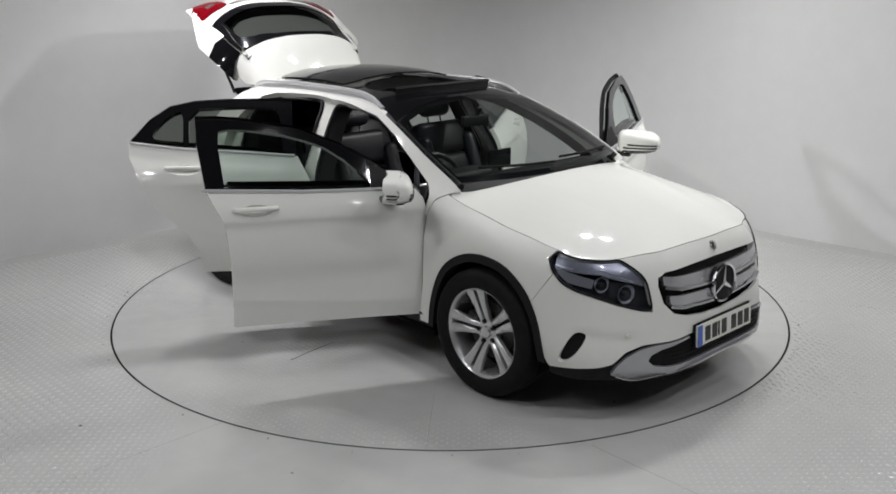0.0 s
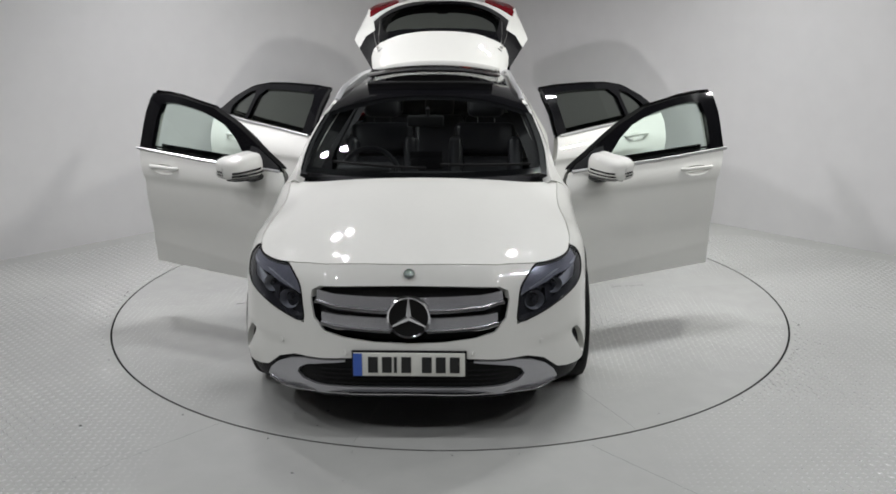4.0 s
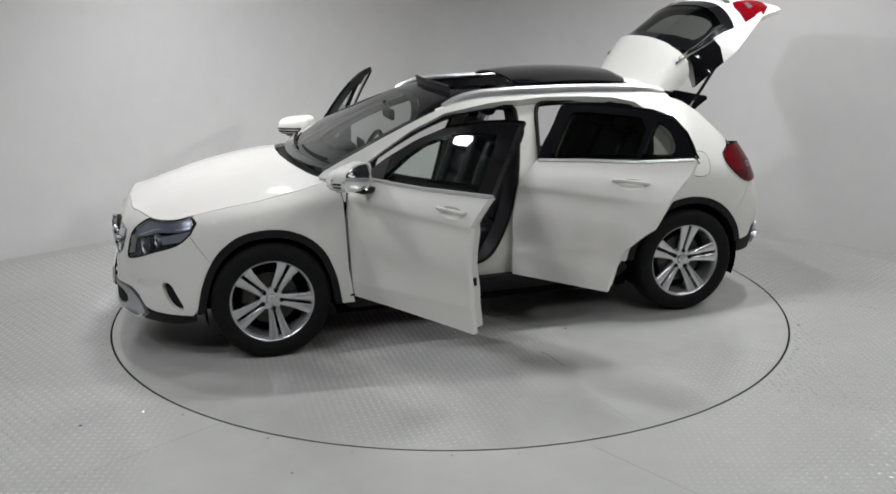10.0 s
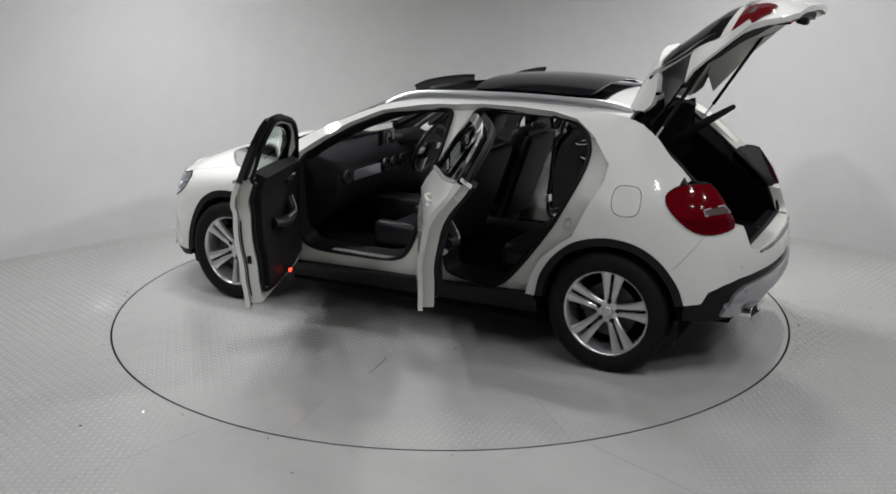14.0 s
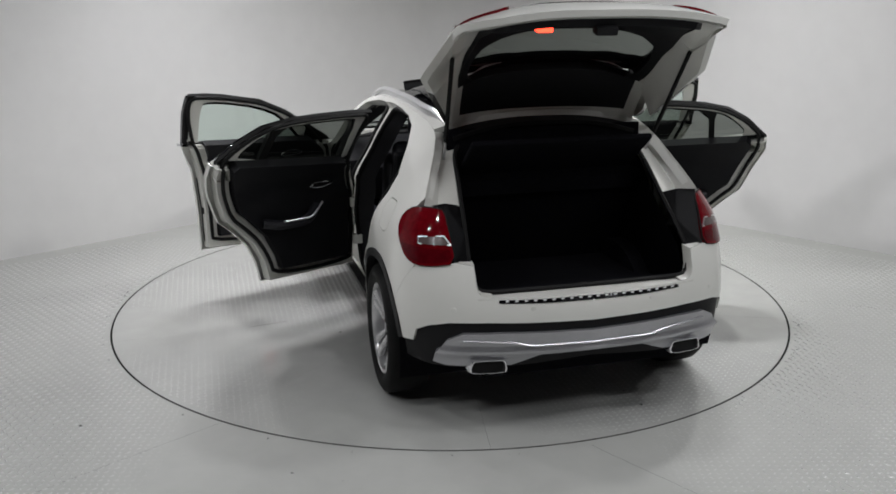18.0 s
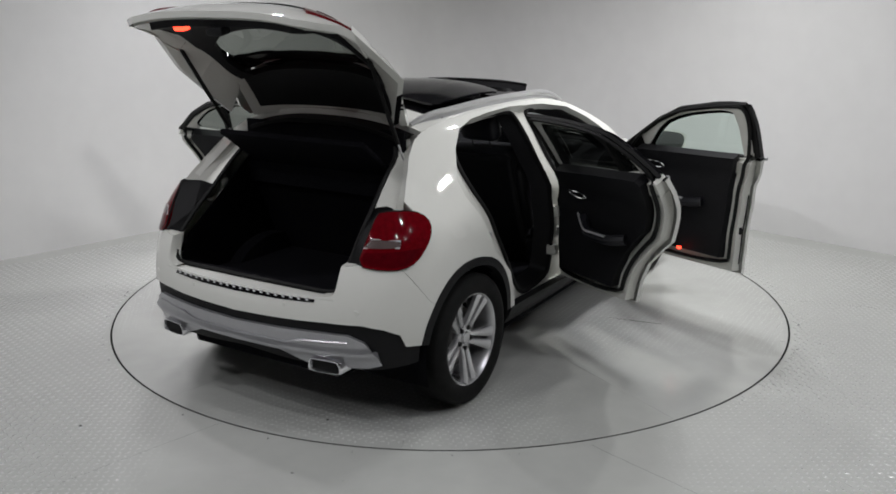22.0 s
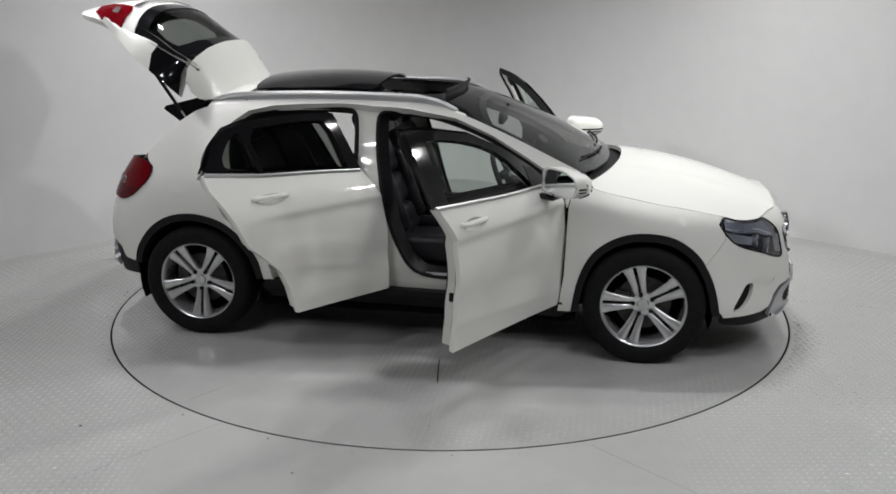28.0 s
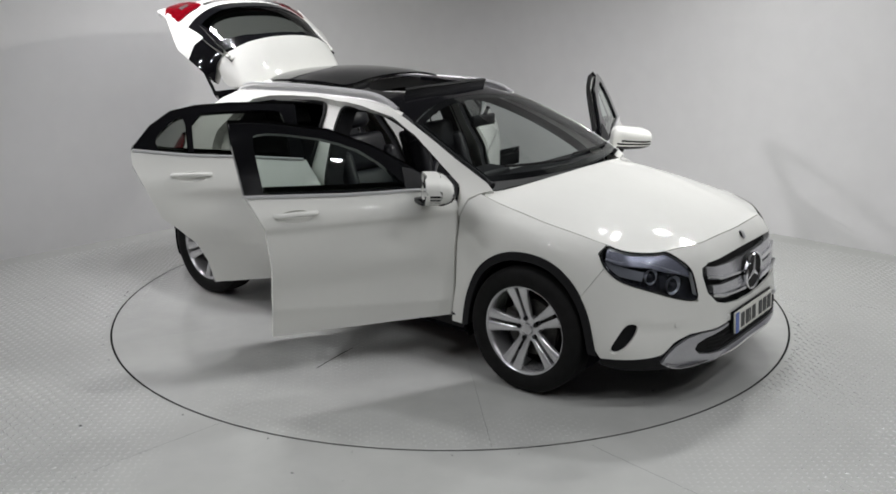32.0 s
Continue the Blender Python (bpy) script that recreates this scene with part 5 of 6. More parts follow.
part("spoiler_underside", sheet([(-1.39, 0.48), (-1.39, -0.48), (-1.64, -0.48), (-1.67, 0.0), (-1.64, 0.48)], lambda x, y: spoil(x, y) - Vector((0, 0, 0.065)), 0.08, 0.05, 0.0), M_TRIM, tailgate)
head = [(-1.375, 0.50), (-1.375, -0.50), (-1.64, -0.51), (-1.645, -0.465), (-1.43, -0.455), (-1.43, 0.455), (-1.645, 0.465), (-1.64, 0.51)]
part("inner_head_frame", sheet(head, lambda x, y: spoil(x, y) - Vector((0, 0, 0.070)), 0.06, 0.04, 0.0), M_JAMB, tailgate)
rw = symm([(0.572, 1.048), (0.56, 1.12), (0.53, 1.25), (0.505, 1.30), (0.40, 1.345), (0.2, 1.38)])
part("rear_window", sheet(inset(rw, 0.055), lambda y, z: gate(y, z, 0.006), 0.06, 0.05, 0.0), G_TINT, tailgate, "dark privacy glass rear window")
part("rear_window_border", sheet(rw, gate, 0.05, 0.04, -0.02, [inset(rw, 0.060)]), M_BLACK, tailgate, "black rear window border")
for sgn in (1, -1):
    # painted fin beside the lamp, gloss black cheek from its tip in to the spoiler, and their inner side
    tip, low_end = Vector((-1.712, 0.735, 1.090)), Vector((-1.445, 0.575, 1.210))
    rims = []
    for nm, mat, steps in (("side_fin", M_PAINT, 8), ("window_cheek", M_BLACK, 7)):
        bm, rows = bmesh.new(), []
        for t in np.linspace(0, 1, steps):
            if nm == "side_fin":
                z = 0.94 + 0.225 * t
                p = gate(0.60 - 0.05 * t, z)
                q = gate(0.64, 0.90).lerp(tip, min(1.0, t / 0.7) ** 0.8) if t < 0.7 else tip.lerp(low_end, 0.30 * (t - 0.7) / 0.3)
            else:
                z = 1.165 + 0.145 * t
                p = gate(0.55 - 0.04 * t, z)
                q = tip.lerp(low_end, 0.30 + 0.70 * t)
            rim = q + Vector((0.015, -0.035, 0))
            rims.append((rim, gate(float(np.interp(z, [0.9, 1.05, 1.22, 1.32], [0.575, 0.545, 0.50, 0.475])), z, 0.05)))
            rows.append([bm.verts.new((v.x, v.y * sgn, v.z)) for v in (p, (p + q) / 2 + Vector((-0.024, 0.010, 0)), q, rim)])
        for A, B in zip(rows, rows[1:]):
            for i in range(3):
                bm.faces.new((A[i], A[i + 1], B[i + 1], B[i]))
        part(nm, bm, mat, tailgate)
    bm = bmesh.new()
    rows = [[bm.verts.new((v.x, v.y * sgn, v.z)) for v in pair] for pair in rims]
    for A, B in zip(rows, rows[1:]):
        bm.faces.new((A[0], A[1], B[1], B[0]))
    part("inner_side_panel", bm, M_JAMB, tailgate)
    part("inner_tail_lamp", sheet([(0.40 * sgn, 0.90), (0.37 * sgn, 0.985), (0.42 * sgn, 1.0), (0.62 * sgn, 0.995), (0.637 * sgn, 0.90), (0.58 * sgn, 0.845), (0.47 * sgn, 0.835)], lambda y, z: gate(y, z, -0.012), 0.05, 0.03, -0.02), M_RED, tailgate, "red tail lamp")
    part("clear_lens", sheet([(0.45 * sgn, 0.925), (0.46 * sgn, 0.95), (0.53 * sgn, 0.955), (0.53 * sgn, 0.925)], lambda y, z: gate(y, z, -0.016), 0.05, 0.03, -0.006), M_LENSW, tailgate, "clear lens")
    part("gas_strut", tube([(-1.53, 0.565 * sgn, 1.36), (-1.80, 0.60 * sgn, 1.80)], 0.011, 8), M_SEAL, car, "black tailgate gas strut")
    part("strut_rod", tube([(-1.44, 0.555 * sgn, 1.22), (-1.56, 0.568 * sgn, 1.41)], 0.006, 8), M_SATIN, car)
part("handle_bar", sheet(symm([(0.36, 0.985), (0.36, 1.015)]), lambda y, z: gate(y, z, -0.012), 0.06, 0.02, -0.012), M_CHROME, tailgate, "chrome tailgate handle bar")
inn = symm([(0.53, 0.735), (0.60, 0.80), (0.618, 0.96), (0.575, 1.05), (0.532, 1.22), (0.506, 1.325)])
innw = symm([(0.36, 1.095), (0.44, 1.115), (0.468, 1.18), (0.455, 1.265), (0.41, 1.318), (0.2, 1.338)])
inn_l = [(0.430, 0.750), (0.478, 0.79), (0.496, 0.96), (0.502, 1.05), (0.500, 1.22), (0.486, 1.335)]
u_frame = inn[:6] + inn_l[::-1] + [(-a, b) for a, b in inn_l] + inn[6:]
part("inner_frame", sheet(u_frame, lambda y, z: gate(y, z, 0.045), 0.06, 0.05, 0.03), M_JAMB, tailgate, "white painted inner frame")
part("inner_trim", sheet(symm([(y + 0.004, z) for y, z in inn_l]), lambda y, z: gate(y, z, 0.082), 0.06, 0.05, 0.04, [innw]), M_TRIM, tailgate, "black inner tailgate trim")
part("gate_lamp", box(-0.012, 0.012, -0.036, 0.036, -0.020, 0.020, 0.004, m=Matrix.Translation(gate(0.27, 0.790, 0.094))), M_GLOW, tailgate, "lit red tailgate lamp")
part("gate_latch", box(-0.02, 0.02, -0.05, 0.05, -0.03, 0.03, 0.008, m=Matrix.Translation(gate(0.0, 0.755, 0.100))), M_PLASTIC, tailgate)
part("grab_handle", box(-0.012, 0.012, -0.05, 0.05, -0.022, 0.022, 0.008, m=Matrix.Translation(gate(0.0, 0.92, 0.092))), M_PLASTIC, tailgate)

# ------------------------------------------------------------------ doors
def belt_z(x):
    return float(np.interp(x, [-1.3, -0.96, -0.6, -0.3, 0.24, 0.62, 0.9], [1.163, 1.125, 1.107, 1.086, 1.058, 1.05, 1.03]))


def cut(poly, above):
    """Part of an outline above or below the belt line."""
    flat = [(x, z - belt_z(x)) for x, z in poly]
    got = clip(flat, 1, 0.0, not above)
    return [(x, z + belt_z(x)) for x, z in got]


def hull(points):
    """Convex outline round points."""
    out = []
    for seq in (sorted(points), sorted(points)[::-1]):
        row = []
        for p in seq:
            while len(row) > 1 and (row[-1][0] - row[-2][0]) * (p[1] - row[-2][1]) <= (row[-1][1] - row[-2][1]) * (p[0] - row[-2][0]):
                row.pop()
            row.append(p)
        out += row[:-1]
    return out


def unbelt(poly):
    """Outline opened at its edge along the belt line, running from front to rear."""
    if area(poly) < 0:
        poly = poly[::-1]
    low = min(range(len(poly)), key=lambda i: sum(p[1] - belt_z(p[0]) for p in (poly[i - 1], poly[i])) - 0.2 * abs(poly[i][0] - poly[i - 1][0]))
    return poly[low:] + poly[:low]


def make_door(name, outline, pane, hinge, axis, angle, mir, front):
    sgn = -1 if mir else 1
    lower, upper = cut(outline, False), cut(outline, True)
    hx, hz = (-0.02, 0.982) if front else (-0.955, 1.008)
    rail = [(x, z) for x, z in chaikin(inset(outline, 0.022), 2) if z < belt_z(x) - 0.04]
    oval = [(hx + 0.088 * math.cos(t), hz - 0.006 + 0.030 * math.sin(t)) for t in np.linspace(0, 2 * math.pi, 29)[:-1]]
    door = part(name, sheet(side(inset(lower, 0.002)), skin, 0.03, 0.0125, 0.026, [side(oval)], mirror=mir), M_PAINT, car, "white door standing open")
    kw = dict(mirror=mir)
    part("window_frame", sheet(side(inset(upper, 0.002)), skin, 0.05, 0.04, 0.03, [side(q) for q in pane], **kw), M_BLACK, door, "black window frame")
    for q in pane:
        part("window_pane", sheet(side(inset(q, -0.004)), inskin(0.014), 0.06, 0.06, 0.0, **kw), G_CLEAR if front else G_TINT, door, "green tinted window" if front else "dark privacy glass").visible_shadow = not front
    xs = np.linspace(max(p[0] for p in upper) - 0.02, min(p[0] for p in upper) + 0.01, 14)
    part("belt_strip", tube([(lambda p: (p.x, p.y * sgn, p.z))(skin(sx(x), belt_z(x), -0.004)) for x in xs], 0.010, 6), M_SATIN, door, "chrome waist strip")
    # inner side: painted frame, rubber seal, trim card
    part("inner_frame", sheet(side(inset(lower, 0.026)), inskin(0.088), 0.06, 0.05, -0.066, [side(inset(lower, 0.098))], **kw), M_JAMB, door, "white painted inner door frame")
    part("frame_lining", sheet(side(inset(upper, 0.004)), inskin(0.052), 0.06, 0.05, -0.02, [side(q) for q in pane], **kw), M_SEAL, door, "black window frame lining")
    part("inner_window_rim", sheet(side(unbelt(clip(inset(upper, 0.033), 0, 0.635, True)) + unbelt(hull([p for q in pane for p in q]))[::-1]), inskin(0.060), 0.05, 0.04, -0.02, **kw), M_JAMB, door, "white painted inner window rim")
    card = cut(inset(outline, 0.102), False)
    part("trim_card", sheet(side(card), inskin(0.135), 0.05, 0.05, -0.06, **kw), M_TRIM, door, "black leather-look door trim card")
    if front:
        low = rail.index(min(rail, key=lambda q: abs(q[0] - min(p[0] for p in rail)) + abs(q[1] - 0.9)))
        part("edge_seal", tube([(lambda p: (p.x, p.y * sgn, p.z))(skin(sx(x), z, 0.036)) for x, z in rail[low:] + rail[:low] if z < 0.88 and x < 0.0], 0.004, 6), M_SEAL, door, "black rubber edge seal")
    part("seal", tube([(lambda p: (p.x, p.y * sgn, p.z))(skin(sx(x), z, 0.100 if z < belt_z(x) - 0.03 else 0.066)) for x, z in chaikin([b if b[1] > belt_z(b[0]) + 0.03 else a for a, b in zip(inset(outline, 0.056), inset(outline, 0.017))], 2)], 0.012, 6, True), M_SEAL, door, "black rubber door seal")
    L = lambda x, z, e: (lambda p: Vector((p.x, p.y * sgn, p.z)))(skin(sx(x), z, e))
    part("door_handle", tube(spline([L(hx + 0.112, hz + 0.006, 0.003), L(hx + 0.085, hz + 0.008, -0.018), L(hx, hz + 0.011, -0.027), L(hx - 0.085, hz + 0.008, -0.020), L(hx - 0.112, hz + 0.006, 0.003)], 5), 0.0135, 10, squash=0.75), M_PAINT, door, "white door handle")
    s0, z0 = sx(hx), hz - 0.006
    part("handle_recess", sheet(side(oval), lambda q, z: skin(q, z, 0.024 * max(0.0, 1 - ((q - s0) / 0.088) ** 2 - ((z - z0) / 0.030) ** 2) ** 0.7), 0.014, 0.010, 0.0, **kw), M_PAINT, door)
    ix = 0.52 if front else -0.52
    part("inner_handle", tube(spline([L(ix + 0.08, 0.965, 0.15), L(ix + 0.04, 0.985, 0.165), L(ix - 0.06, 0.98, 0.162), L(ix - 0.08, 0.955, 0.155), L(ix - 0.0, 0.945, 0.152)], 4, True), 0.007, 6, True), M_CHROME, door, "chrome inner door handle")
    part("armrest", tube(spline([L(ix - 0.02, 0.83, 0.14), L(ix - 0.12, 0.765, 0.19), L(ix - 0.30, 0.76, 0.195), L(ix - 0.40, 0.77, 0.15)], 5), 0.03, 8), M_LEATHER, door, "black padded armrest")
    part("pull_strip", tube(spline([L(ix + 0.02, 0.85, 0.15), L(ix - 0.09, 0.79, 0.205), L(ix - 0.18, 0.785, 0.215), L(ix - 0.30, 0.785, 0.215)], 5), 0.007, 6), M_SATIN, door, "silver pull handle strip")
    lx, lz = (-0.16, 0.62) if front else (-0.95, 0.80)
    part("door_lock", box(-0.008, 0.008, -0.012, 0.012, -0.022, 0.022, 0.003, m=Matrix.Translation(L(lx + (0.034 if front else 0.062), lz, 0.055))), M_SEAL, door)
    if front:
        part("door_lamp", box(-0.016, 0.016, -0.006, 0.006, -0.009, 0.009, 0.003, m=Matrix.Translation(L(0.24, 0.455, 0.178))), M_GLOW, door, "lit red door lamp")
        part("speaker", lathe([(0.0005, 0), (0.06, 0.004), (0.075, 0.0)], 24, "y", m=Matrix.Translation(L(0.62, 0.58, 0.142))), M_PLASTIC, door)
        # outside mirror
        c = Vector((0.685, 0.972 * sgn, 1.085))

        def shell_at(a, b, lift=0.0):
            k = max(0.0, 1 - (abs(a) / 0.138) ** 3.0 - (abs(b) / 0.075) ** 3.0)
            return c + Vector((0.02 + (0.075 + 0.018 * a / 0.1) * k ** 0.5 + lift, a * sgn, b * (1 - 0.10 * a / 0.1)))

        face = [(0.137 * math.copysign(abs(math.cos(t)) ** 0.55, math.cos(t)), 0.074 * math.copysign(abs(math.sin(t)) ** 0.55, math.sin(t))) for t in np.linspace(0, 2 * math.pi, 41)[:-1]]
        bm = sheet(face, shell_at, 0.012, 0.010, 0.0)
        A = [bm.verts.new(shell_at(p, q)) for p, q in face]
        B = [bm.verts.new(shell_at(p, q) - Vector((0.070, 0, 0))) for p, q in face]
        C = [bm.verts.new(shell_at(p * 0.90, q * 0.88) * 1.0) for p, q in face]
        for v, w in zip(C, B):
            v.co.x = w.co.x
        D = [bm.verts.new(v.co + Vector((0.012, 0, 0))) for v in C]
        for P, Q in ((A, B), (B, C), (C, D)):
            for i in range(len(P)):
                bm.faces.new((P[i - 1], P[i], Q[i], Q[i - 1]))
        shell_ob = part("mirror_shell", bm, M_PAINT, door, "white door mirror shell")
        bm = bmesh.new()
        bm.faces.new([bm.verts.new(shell_at(p * 0.90, q * 0.88) * 1.0) for p, q in face])
        for v in bm.verts:
            v.co.x = c.x - 0.043
        glass_ob, strips = part("mirror_glass", bm, M_MIRROR, door, "mirror glass"), []
        for b0, b1, a0 in ((-0.014, -0.003, -0.090), (-0.034, -0.024, -0.115), (-0.069, -0.046, -0.115)):
            strip = [(a0, b0), (0.108, b0), (0.108, b1), (a0, b1)]
            strips.append(part("mirror_strip", sheet(strip, lambda p, q: shell_at(p, q, 0.0025), 0.012, 0.008, 0.006), M_BLACK, shell_ob, "black strip on mirror shell"))
        for b0, b1 in ((-0.014, -0.003), (-0.034, -0.024), (-0.069, -0.046)):
            bm, rows = bmesh.new(), []
            for b in (b0, b1):
                a = 0.137 * max(0.0, 1 - (abs(b) / 0.074) ** 3.64) ** 0.275 + 0.0025
                p = c + Vector((0.022, a * sgn, b * (1 - 0.10 * a / 0.1)))
                rows.append([bm.verts.new(p + Vector((d, e * sgn, 0))) for d, e in ((0.012, -0.02), (0.004, -0.004), (0.0, 0.0), (-0.05, 0.0))])
            for i in range(3):
                bm.faces.new((rows[0][i], rows[0][i + 1], rows[1][i + 1], rows[1][i]))
            strips.append(part("mirror_strip", bm, M_BLACK, shell_ob, "black strip on mirror shell"))
        aim = Matrix.Translation(c) @ pose(0, 0, 0, 0, 0, 20 * sgn) @ Matrix.Translation(-c)
        for ob in [shell_ob, glass_ob] + strips:
            ob.data.transform(aim)
        part("mirror_foot", box(c.x - 0.05, c.x + 0.06, *sorted((sgn * 0.80, sgn * 0.93)), c.z - 0.100, c.z - 0.070, 0.012), M_BLACK, door)
        sail = [(0.83, 1.045), (0.60, 1.055), (0.60, 1.165), (0.66, 1.150), (0.80, 1.070)]
        part("mirror_corner", sheet(side(sail), lambda s_, z_: skin(s_, z_, -0.003), 0.05, 0.05, 0.01, **kw), M_PLASTIC, door, "black plastic mirror corner")
    h = Matrix.Translation((hinge[0], hinge[1], 0.7))
    swing = h @ Matrix.Rotation(radians(-angle), 4, Vector(axis)) @ h.inverted()
    flip = Matrix.Diagonal((1, -1, 1, 1))
    door.matrix_basis = flip @ swing @ flip if mir else swing
    return door


PANE_F = [chaikin([(0.62, belt_z(0.62) + 0.012), (0.42, 1.243), (0.22, 1.318), (0.0, 1.356), (-0.13, 1.366), (-0.185, 1.35), (-0.165, belt_z(-0.165) + 0.012)], 1, (0, 6))]
PANE_R = [chaikin([(-0.36, belt_z(-0.36) + 0.012), (-0.375, 1.37), (-0.45, 1.384), (-0.70, 1.38), (-0.93, 1.362), (-0.93, belt_z(-0.93) + 0.012)], 1, (0, 5)), chaikin([(-0.965, belt_z(-0.965) + 0.012), (-0.965, 1.355), (-1.03, 1.335), (-1.105, 1.27), (-1.15, 1.21), (-1.13, belt_z(-1.13) + 0.012)], 1, (0, 5))]
for mir in (False, True):
    make_door("front_door", DOOR_F, PANE_F, (0.8786, 0.863), (0.0226, -0.0366, 1), 65.4, mir, True)
    make_door("rear_door", DOOR_R, PANE_R, (-0.1701, 0.8421), (-0.1055, 0.0153, 1), 58.4, mir, False)


# ------------------------------------------------------------------ wheels
def make_wheel(x, sgn, turn):
    """Ten-spoke alloy wheel in five pairs, face outwards."""
    half_track = 0.796 if x > 0 else 0.79
    m = pose(x, half_track, 0.346) if sgn > 0 else pose(x, -half_track, 0.346, 0, 0, 180)
    rim = part("wheel", lathe([(0.225, -0.09), (0.225, 0.05), (0.228, 0.072), (0.236, 0.090), (0.243, 0.094), (0.246, 0.088), (0.246, 0.06), (0.236, 0.05), (0.236, -0.09)], 56, "y", closed=True), M_ALLOY, car, "silver ten-spoke alloy wheel")
    rim.matrix_basis = m
    prof = [(0.236, 0.085), (0.252, 0.100), (0.285, 0.112), (0.315, 0.108), (0.334, 0.098), (0.344, 0.080), (0.346, 0.04), (0.346, -0.04), (0.344, -0.08), (0.33, -0.105), (0.285, -0.112), (0.236, -0.09)]
    part("tyre", lathe(prof, 64, "y", closed=True), M_RUBBER, rim, "black tyre")
    for i in range(5):
        for off in (-1, 1):
            a = math.radians(turn + 72 * i)
            bm = bmesh.new()
            rows = []
            for r, w, t, y, sp in ((0.045, 0.012, 0.03, 0.045, 0.020), (0.08, 0.014, 0.03, 0.055, 0.022), (0.14, 0.0185, 0.028, 0.068, 0.027), (0.19, 0.023, 0.026, 0.078, 0.033), (0.232, 0.030, 0.024, 0.086, 0.041)):
                c = off * sp
                rows.append([bm.verts.new((r * math.cos(a) - q * math.sin(a), h, r * math.sin(a) + q * math.cos(a))) for q, h in ((c - w, y - t), (c - w, y - 0.006), (c - w * 0.6, y), (c + w * 0.6, y), (c + w, y - 0.006), (c + w, y - t))])
            for A, B in zip(rows, rows[1:]):
                for j in range(6):
                    bm.faces.new((A[j], A[(j + 1) % 6], B[(j + 1) % 6], B[j]))
            part("spoke", bm, M_ALLOY, rim)
    part("hub", lathe([(0.0005, 0.060), (0.026, 0.060), (0.031, 0.056), (0.034, 0.048), (0.066, 0.046), (0.070, 0.036), (0.070, 0.0)], 32, "y"), M_ALLOY, rim)
    part("hub_cap", lathe([(0.0005, 0.064), (0.024, 0.0635), (0.029, 0.060)], 24, "y"), M_SATIN, rim, "round hub cap")
    # raised black discs stand for the shade in the recessed bolt holes
    for i in range(5):
        a = math.radians(turn + 72 * i)
        part("bolt_hole_disc", lathe([(0.0005, 0.0560), (0.006, 0.0560), (0.007, 0.0575), (0.0115, 0.0575), (0.0125, 0.050), (0.0125, 0.03)], 12, "y", m=pose(0.057 * math.cos(a), 0, 0.057 * math.sin(a))), M_SEAL, rim, "black disc for shaded bolt hole")
    part("brake_disc", lathe([(0.06, 0.01), (0.155, 0.01), (0.158, 0.0), (0.158, -0.015)], 40, "y"), M_DARKMETAL, rim, "grey brake disc")
    part("wheel_back", lathe([(0.0005, -0.06), (0.228, -0.06)], 32, "y"), M_CARPET, rim)
    part("brake_caliper", box(-0.05, 0.05, -0.04, 0.03, 0.09, 0.17, 0.015, m=pose(0, 0, 0, 0, 80, 0)), M_DARKMETAL, rim)


for x, sgn, turn in ((1.362, 1, 45), (1.362, -1, 75), (-1.35, 1, 26), (-1.35, -1, 53)):
    make_wheel(x, sgn, turn)

# ------------------------------------------------------------------ floor pan and cabin
for nm, dims in (("floor_pan", (-1.0, 0.95, -0.74, 0.74, 0.17, 0.40, 0.02)), ("rear_floor_pan", (-1.95, -0.9, -0.50, 0.50, 0.26, 0.42, 0.02)), ("engine_tray", (0.9, 1.98, -0.50, 0.50, 0.20, 0.45, 0.02)),
                 ("engine_cover", (0.98, 1.95, -0.50, 0.50, 0.45, 0.80, 0.02)), ("bulkhead", (0.90, 0.98, -0.80, 0.80, 0.35, 0.98, 0.01))):
    part(nm, box(*dims), M_CARPET, car)
bm = box(-1.0, 0.92, -0.10, 0.10, 0.40, 0.56, 0.03)
part("centre_console", box(0.05, 0.72, -0.12, 0.12, 0.42, 0.66, 0.03, bm=bm), M_TRIM, car, "black centre console")
part("headliner", sheet([(0.28, 0.55), (0.28, -0.55), (-1.35, -0.54), (-1.35, 0.54)], lambda x, y: top(x, y, -0.035), 0.08, 0.08, 0.0, [inset(hatch, -0.005)]), M_TRIM, car, "black headliner")
for mir in (False, True):
    sgn = -1 if mir else 1
    part("pillar_trim", tube([(lambda p: (p.x, p.y * sgn - 0.045 * sgn, p.z - 0.01))(skin(sx(x), z_edge(x) - 0.015)) for x in np.linspace(1.0, 0.2, 10)], 0.03, 6), M_TRIM, car)
dash = [(0.98, 0.98), (0.92, 1.035), (0.78, 1.035), (0.66, 1.0), (0.60, 0.93), (0.60, 0.86), (0.66, 0.74), (0.74, 0.62), (0.92, 0.55)]
bm = bmesh.new()
rows = [[bm.verts.new((x - 0.06 * (abs(y) / 0.74) ** 3, y, z - 0.02 * (abs(y) / 0.74) ** 2)) for x, z in dash] for y in np.linspace(-0.74, 0.74, 13)]
for A, B in zip(rows, rows[1:]):
    for i in range(len(dash) - 1):
        bm.faces.new((A[i], A[i + 1], B[i + 1], B[i]))
bm.faces.new(rows[0])
bm.faces.new(rows[-1][::-1])
dashboard = part("dashboard", bm, M_TRIM, car, "black soft-touch dashboard")
for y in (0.62, 0.09, -0.02, -0.13, -0.62):
    part("air_vent", lathe([(0.0005, -0.006), (0.034, -0.004), (0.036, -0.016), (0.044, -0.014), (0.046, 0.0)], 24, "x", m=pose(0.588 - 0.06 * (abs(y) / 0.74) ** 3, y, 0.895)), M_DARKMETAL, dashboard, "round silver air vent")
part("dash_insert", box(0.582, 0.60, 0.16, 0.58, 0.845, 0.915, 0.006), M_BROW, dashboard, "silver dashboard insert")
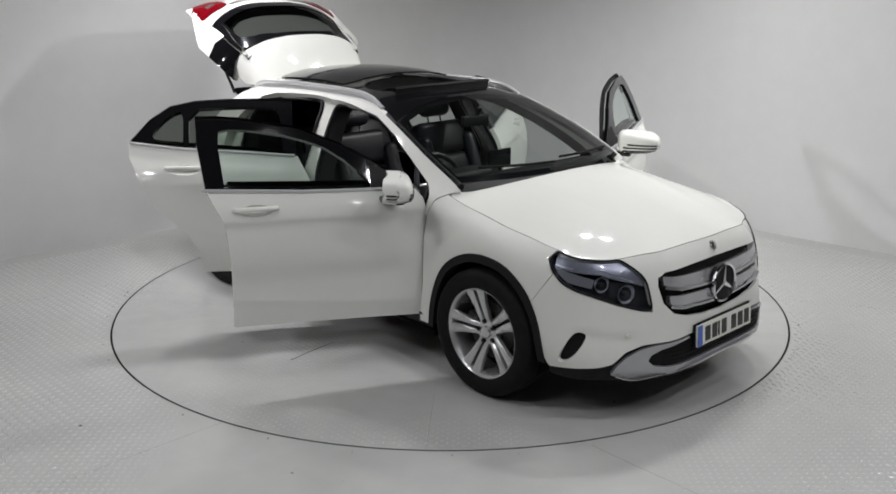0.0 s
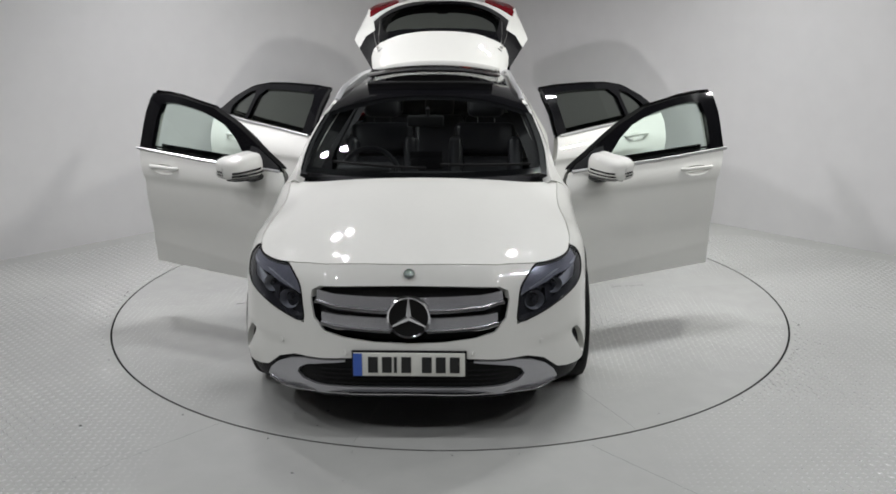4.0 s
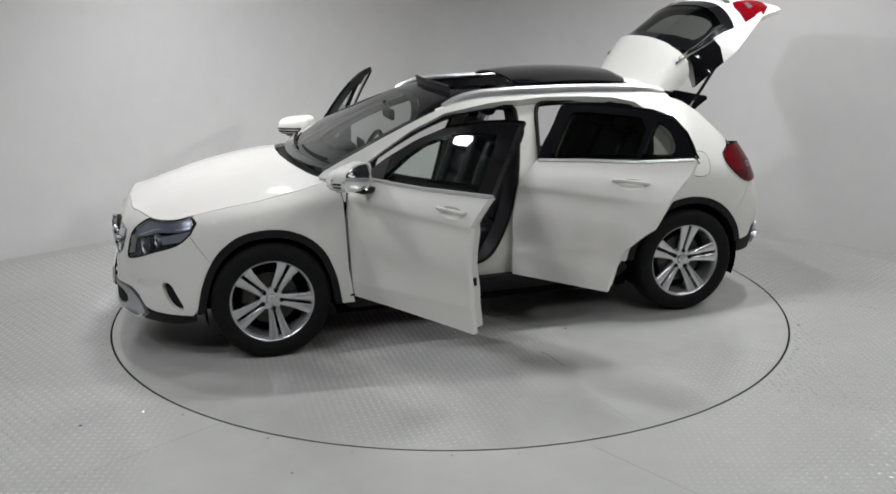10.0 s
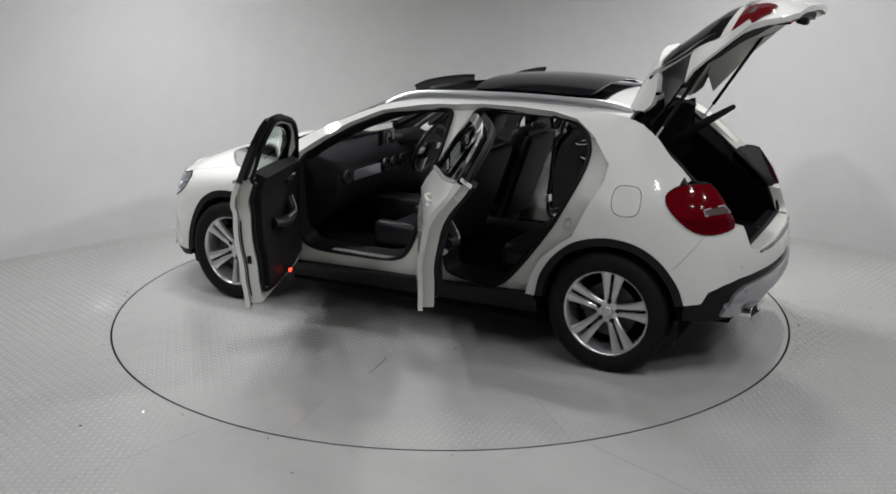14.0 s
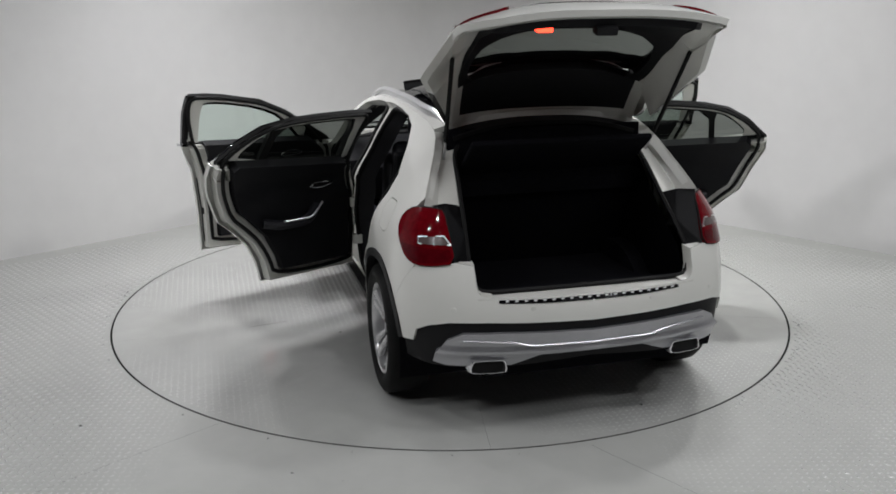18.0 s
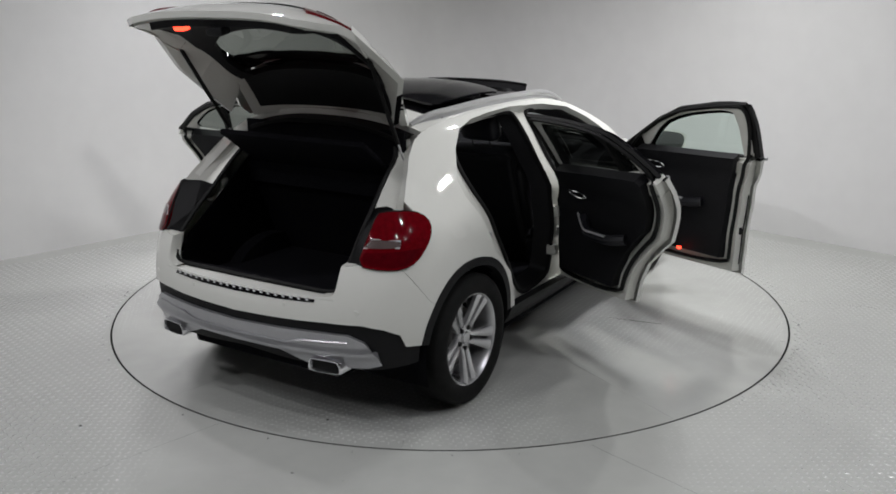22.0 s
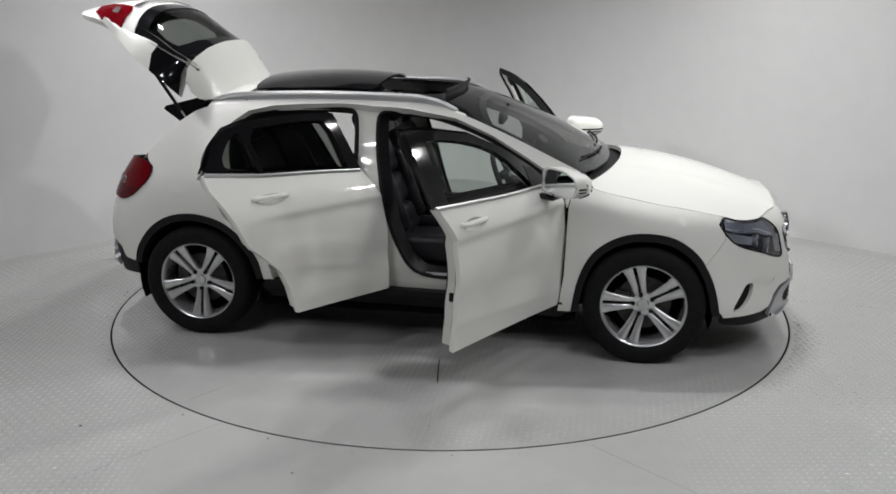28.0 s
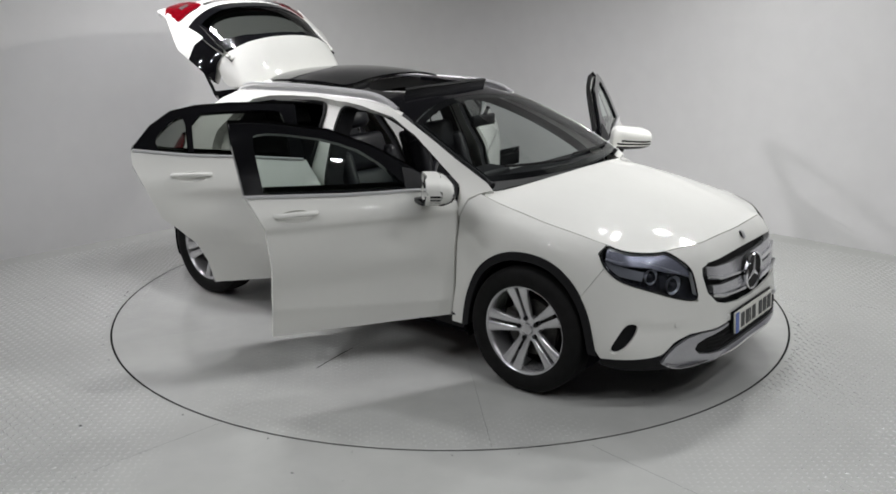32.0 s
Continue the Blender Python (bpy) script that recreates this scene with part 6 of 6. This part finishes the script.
part("display_screen", box(0.63, 0.645, -0.10, 0.10, 1.02, 1.13, 0.005), M_BLACK, dashboard, "black display screen")
part("instrument_cowl", box(0.62, 0.80, -0.54, -0.20, 0.98, 1.065, 0.03, 3), M_TRIM, dashboard)
sw = pose(0.50, -0.37, 0.945, 0, -24, 0)
wheel = part("steering_wheel", tube([(0, 0.185 * math.cos(a), 0.185 * math.sin(a)) for a in np.linspace(0, 2 * math.pi, 33)[:-1]], 0.016, 8, True), M_LEATHER, car, "black leather steering wheel")
wheel.matrix_basis = sw
part("airbag_cover", box(-0.03, 0.03, -0.075, 0.075, -0.07, 0.06, 0.025, 3), M_TRIM, wheel)
for a in (0, 180, 270):
    part("wheel_spoke", box(-0.012, 0.012, 0.05, 0.18, -0.02, 0.02, 0.006, m=pose(0, 0, 0, a, 0, 0)), M_SATIN, wheel)
part("steering_column", tube([(0.52, -0.37, 0.94), (0.72, -0.37, 0.85)], 0.05, 10), M_TRIM, car)
part("inside_mirror", box(0.42, 0.455, -0.13, 0.10, 1.255, 1.325, 0.012, 3), M_PLASTIC, car, "black inside mirror")
part("mirror_stalk", tube([(0.44, 0, 1.32), (0.47, 0, 1.375)], 0.012, 6), M_PLASTIC, car)


def cushion(bm, x0, x1, y0, y1, z0, z1, m, bevel=0.05):
    return box(x0, x1, y0, y1, z0, z1, bevel, 4, bm=bm, m=m)


def make_seat(y):
    seat = part("front_seat", cushion(None, -0.16, 0.36, y - 0.25, y + 0.25, 0.40, 0.58, pose(0, 0, 0), 0.06), M_LEATHER, car, "black leather front seat")
    for k in (-1, 1):
        part("cushion_bolster", cushion(None, -0.12, 0.33, y + k * 0.25 - 0.05, y + k * 0.25 + 0.05, 0.46, 0.64, pose(0, 0, 0), 0.045), M_LEATHER, seat)
        back = pose(-0.12, y, 0.55, 0, -20, 0)
        part("back_bolster", cushion(None, -0.04, 0.11, k * 0.21 - 0.05, k * 0.21 + 0.05, 0.08, 0.55, back, 0.045), M_LEATHER, seat)
        part("headrest_post", tube([back @ Vector((-0.02, k * 0.06, 0.62)), back @ Vector((-0.01, k * 0.06, 0.74))], 0.006, 6), M_CHROME, seat)
    for z0, z1 in ((0.02, 0.22), (0.225, 0.42), (0.425, 0.66)):
        part("backrest", cushion(None, -0.08, 0.06, -0.22, 0.22, z0, z1, back, 0.05), M_LEATHER, seat)
    part("headrest", cushion(None, -0.05, 0.06, -0.13, 0.13, 0.70, 0.87, back, 0.05), M_LEATHER, seat)
    part("seat_shell", cushion(None, -0.11, -0.05, -0.23, 0.23, 0.0, 0.64, back, 0.025), M_TRIM, seat)


make_seat(0.37)
make_seat(-0.37)
bench = part("rear_bench", cushion(None, -1.10, -0.58, -0.64, 0.64, 0.42, 0.60, pose(0, 0, 0), 0.06), M_LEATHER, car, "black leather rear bench")
rb = pose(-1.06, 0, 0.55, 0, -24, 0)
for y in (-0.42, 0.0, 0.42):
    w = 0.21 if y else 0.20
    part("bench_backrest", cushion(None, -0.08, 0.07, y - w, y + w, 0.0, 0.60, rb, 0.05), M_LEATHER, bench)
    part("bench_headrest", cushion(None, -0.05, 0.05, y - 0.12, y + 0.12, 0.60, 0.76, rb, 0.045), M_LEATHER, bench)

# ------------------------------------------------------------------ movement
def motions():
    spin, ride = [], []
    for i, a in enumerate(YAWS):
        t = radians(a)
        spin.append((i * 0.5, pose(0, 0, 0, 0, 0, a)))
        ride.append((i * 0.5, pose(CAR_X * math.cos(t) - CAR_Y * math.sin(t), CAR_X * math.sin(t) + CAR_Y * math.cos(t), 0.0, 0, 0, a)))
    walk(turntable, spin)
    walk(car, ride)


motions()
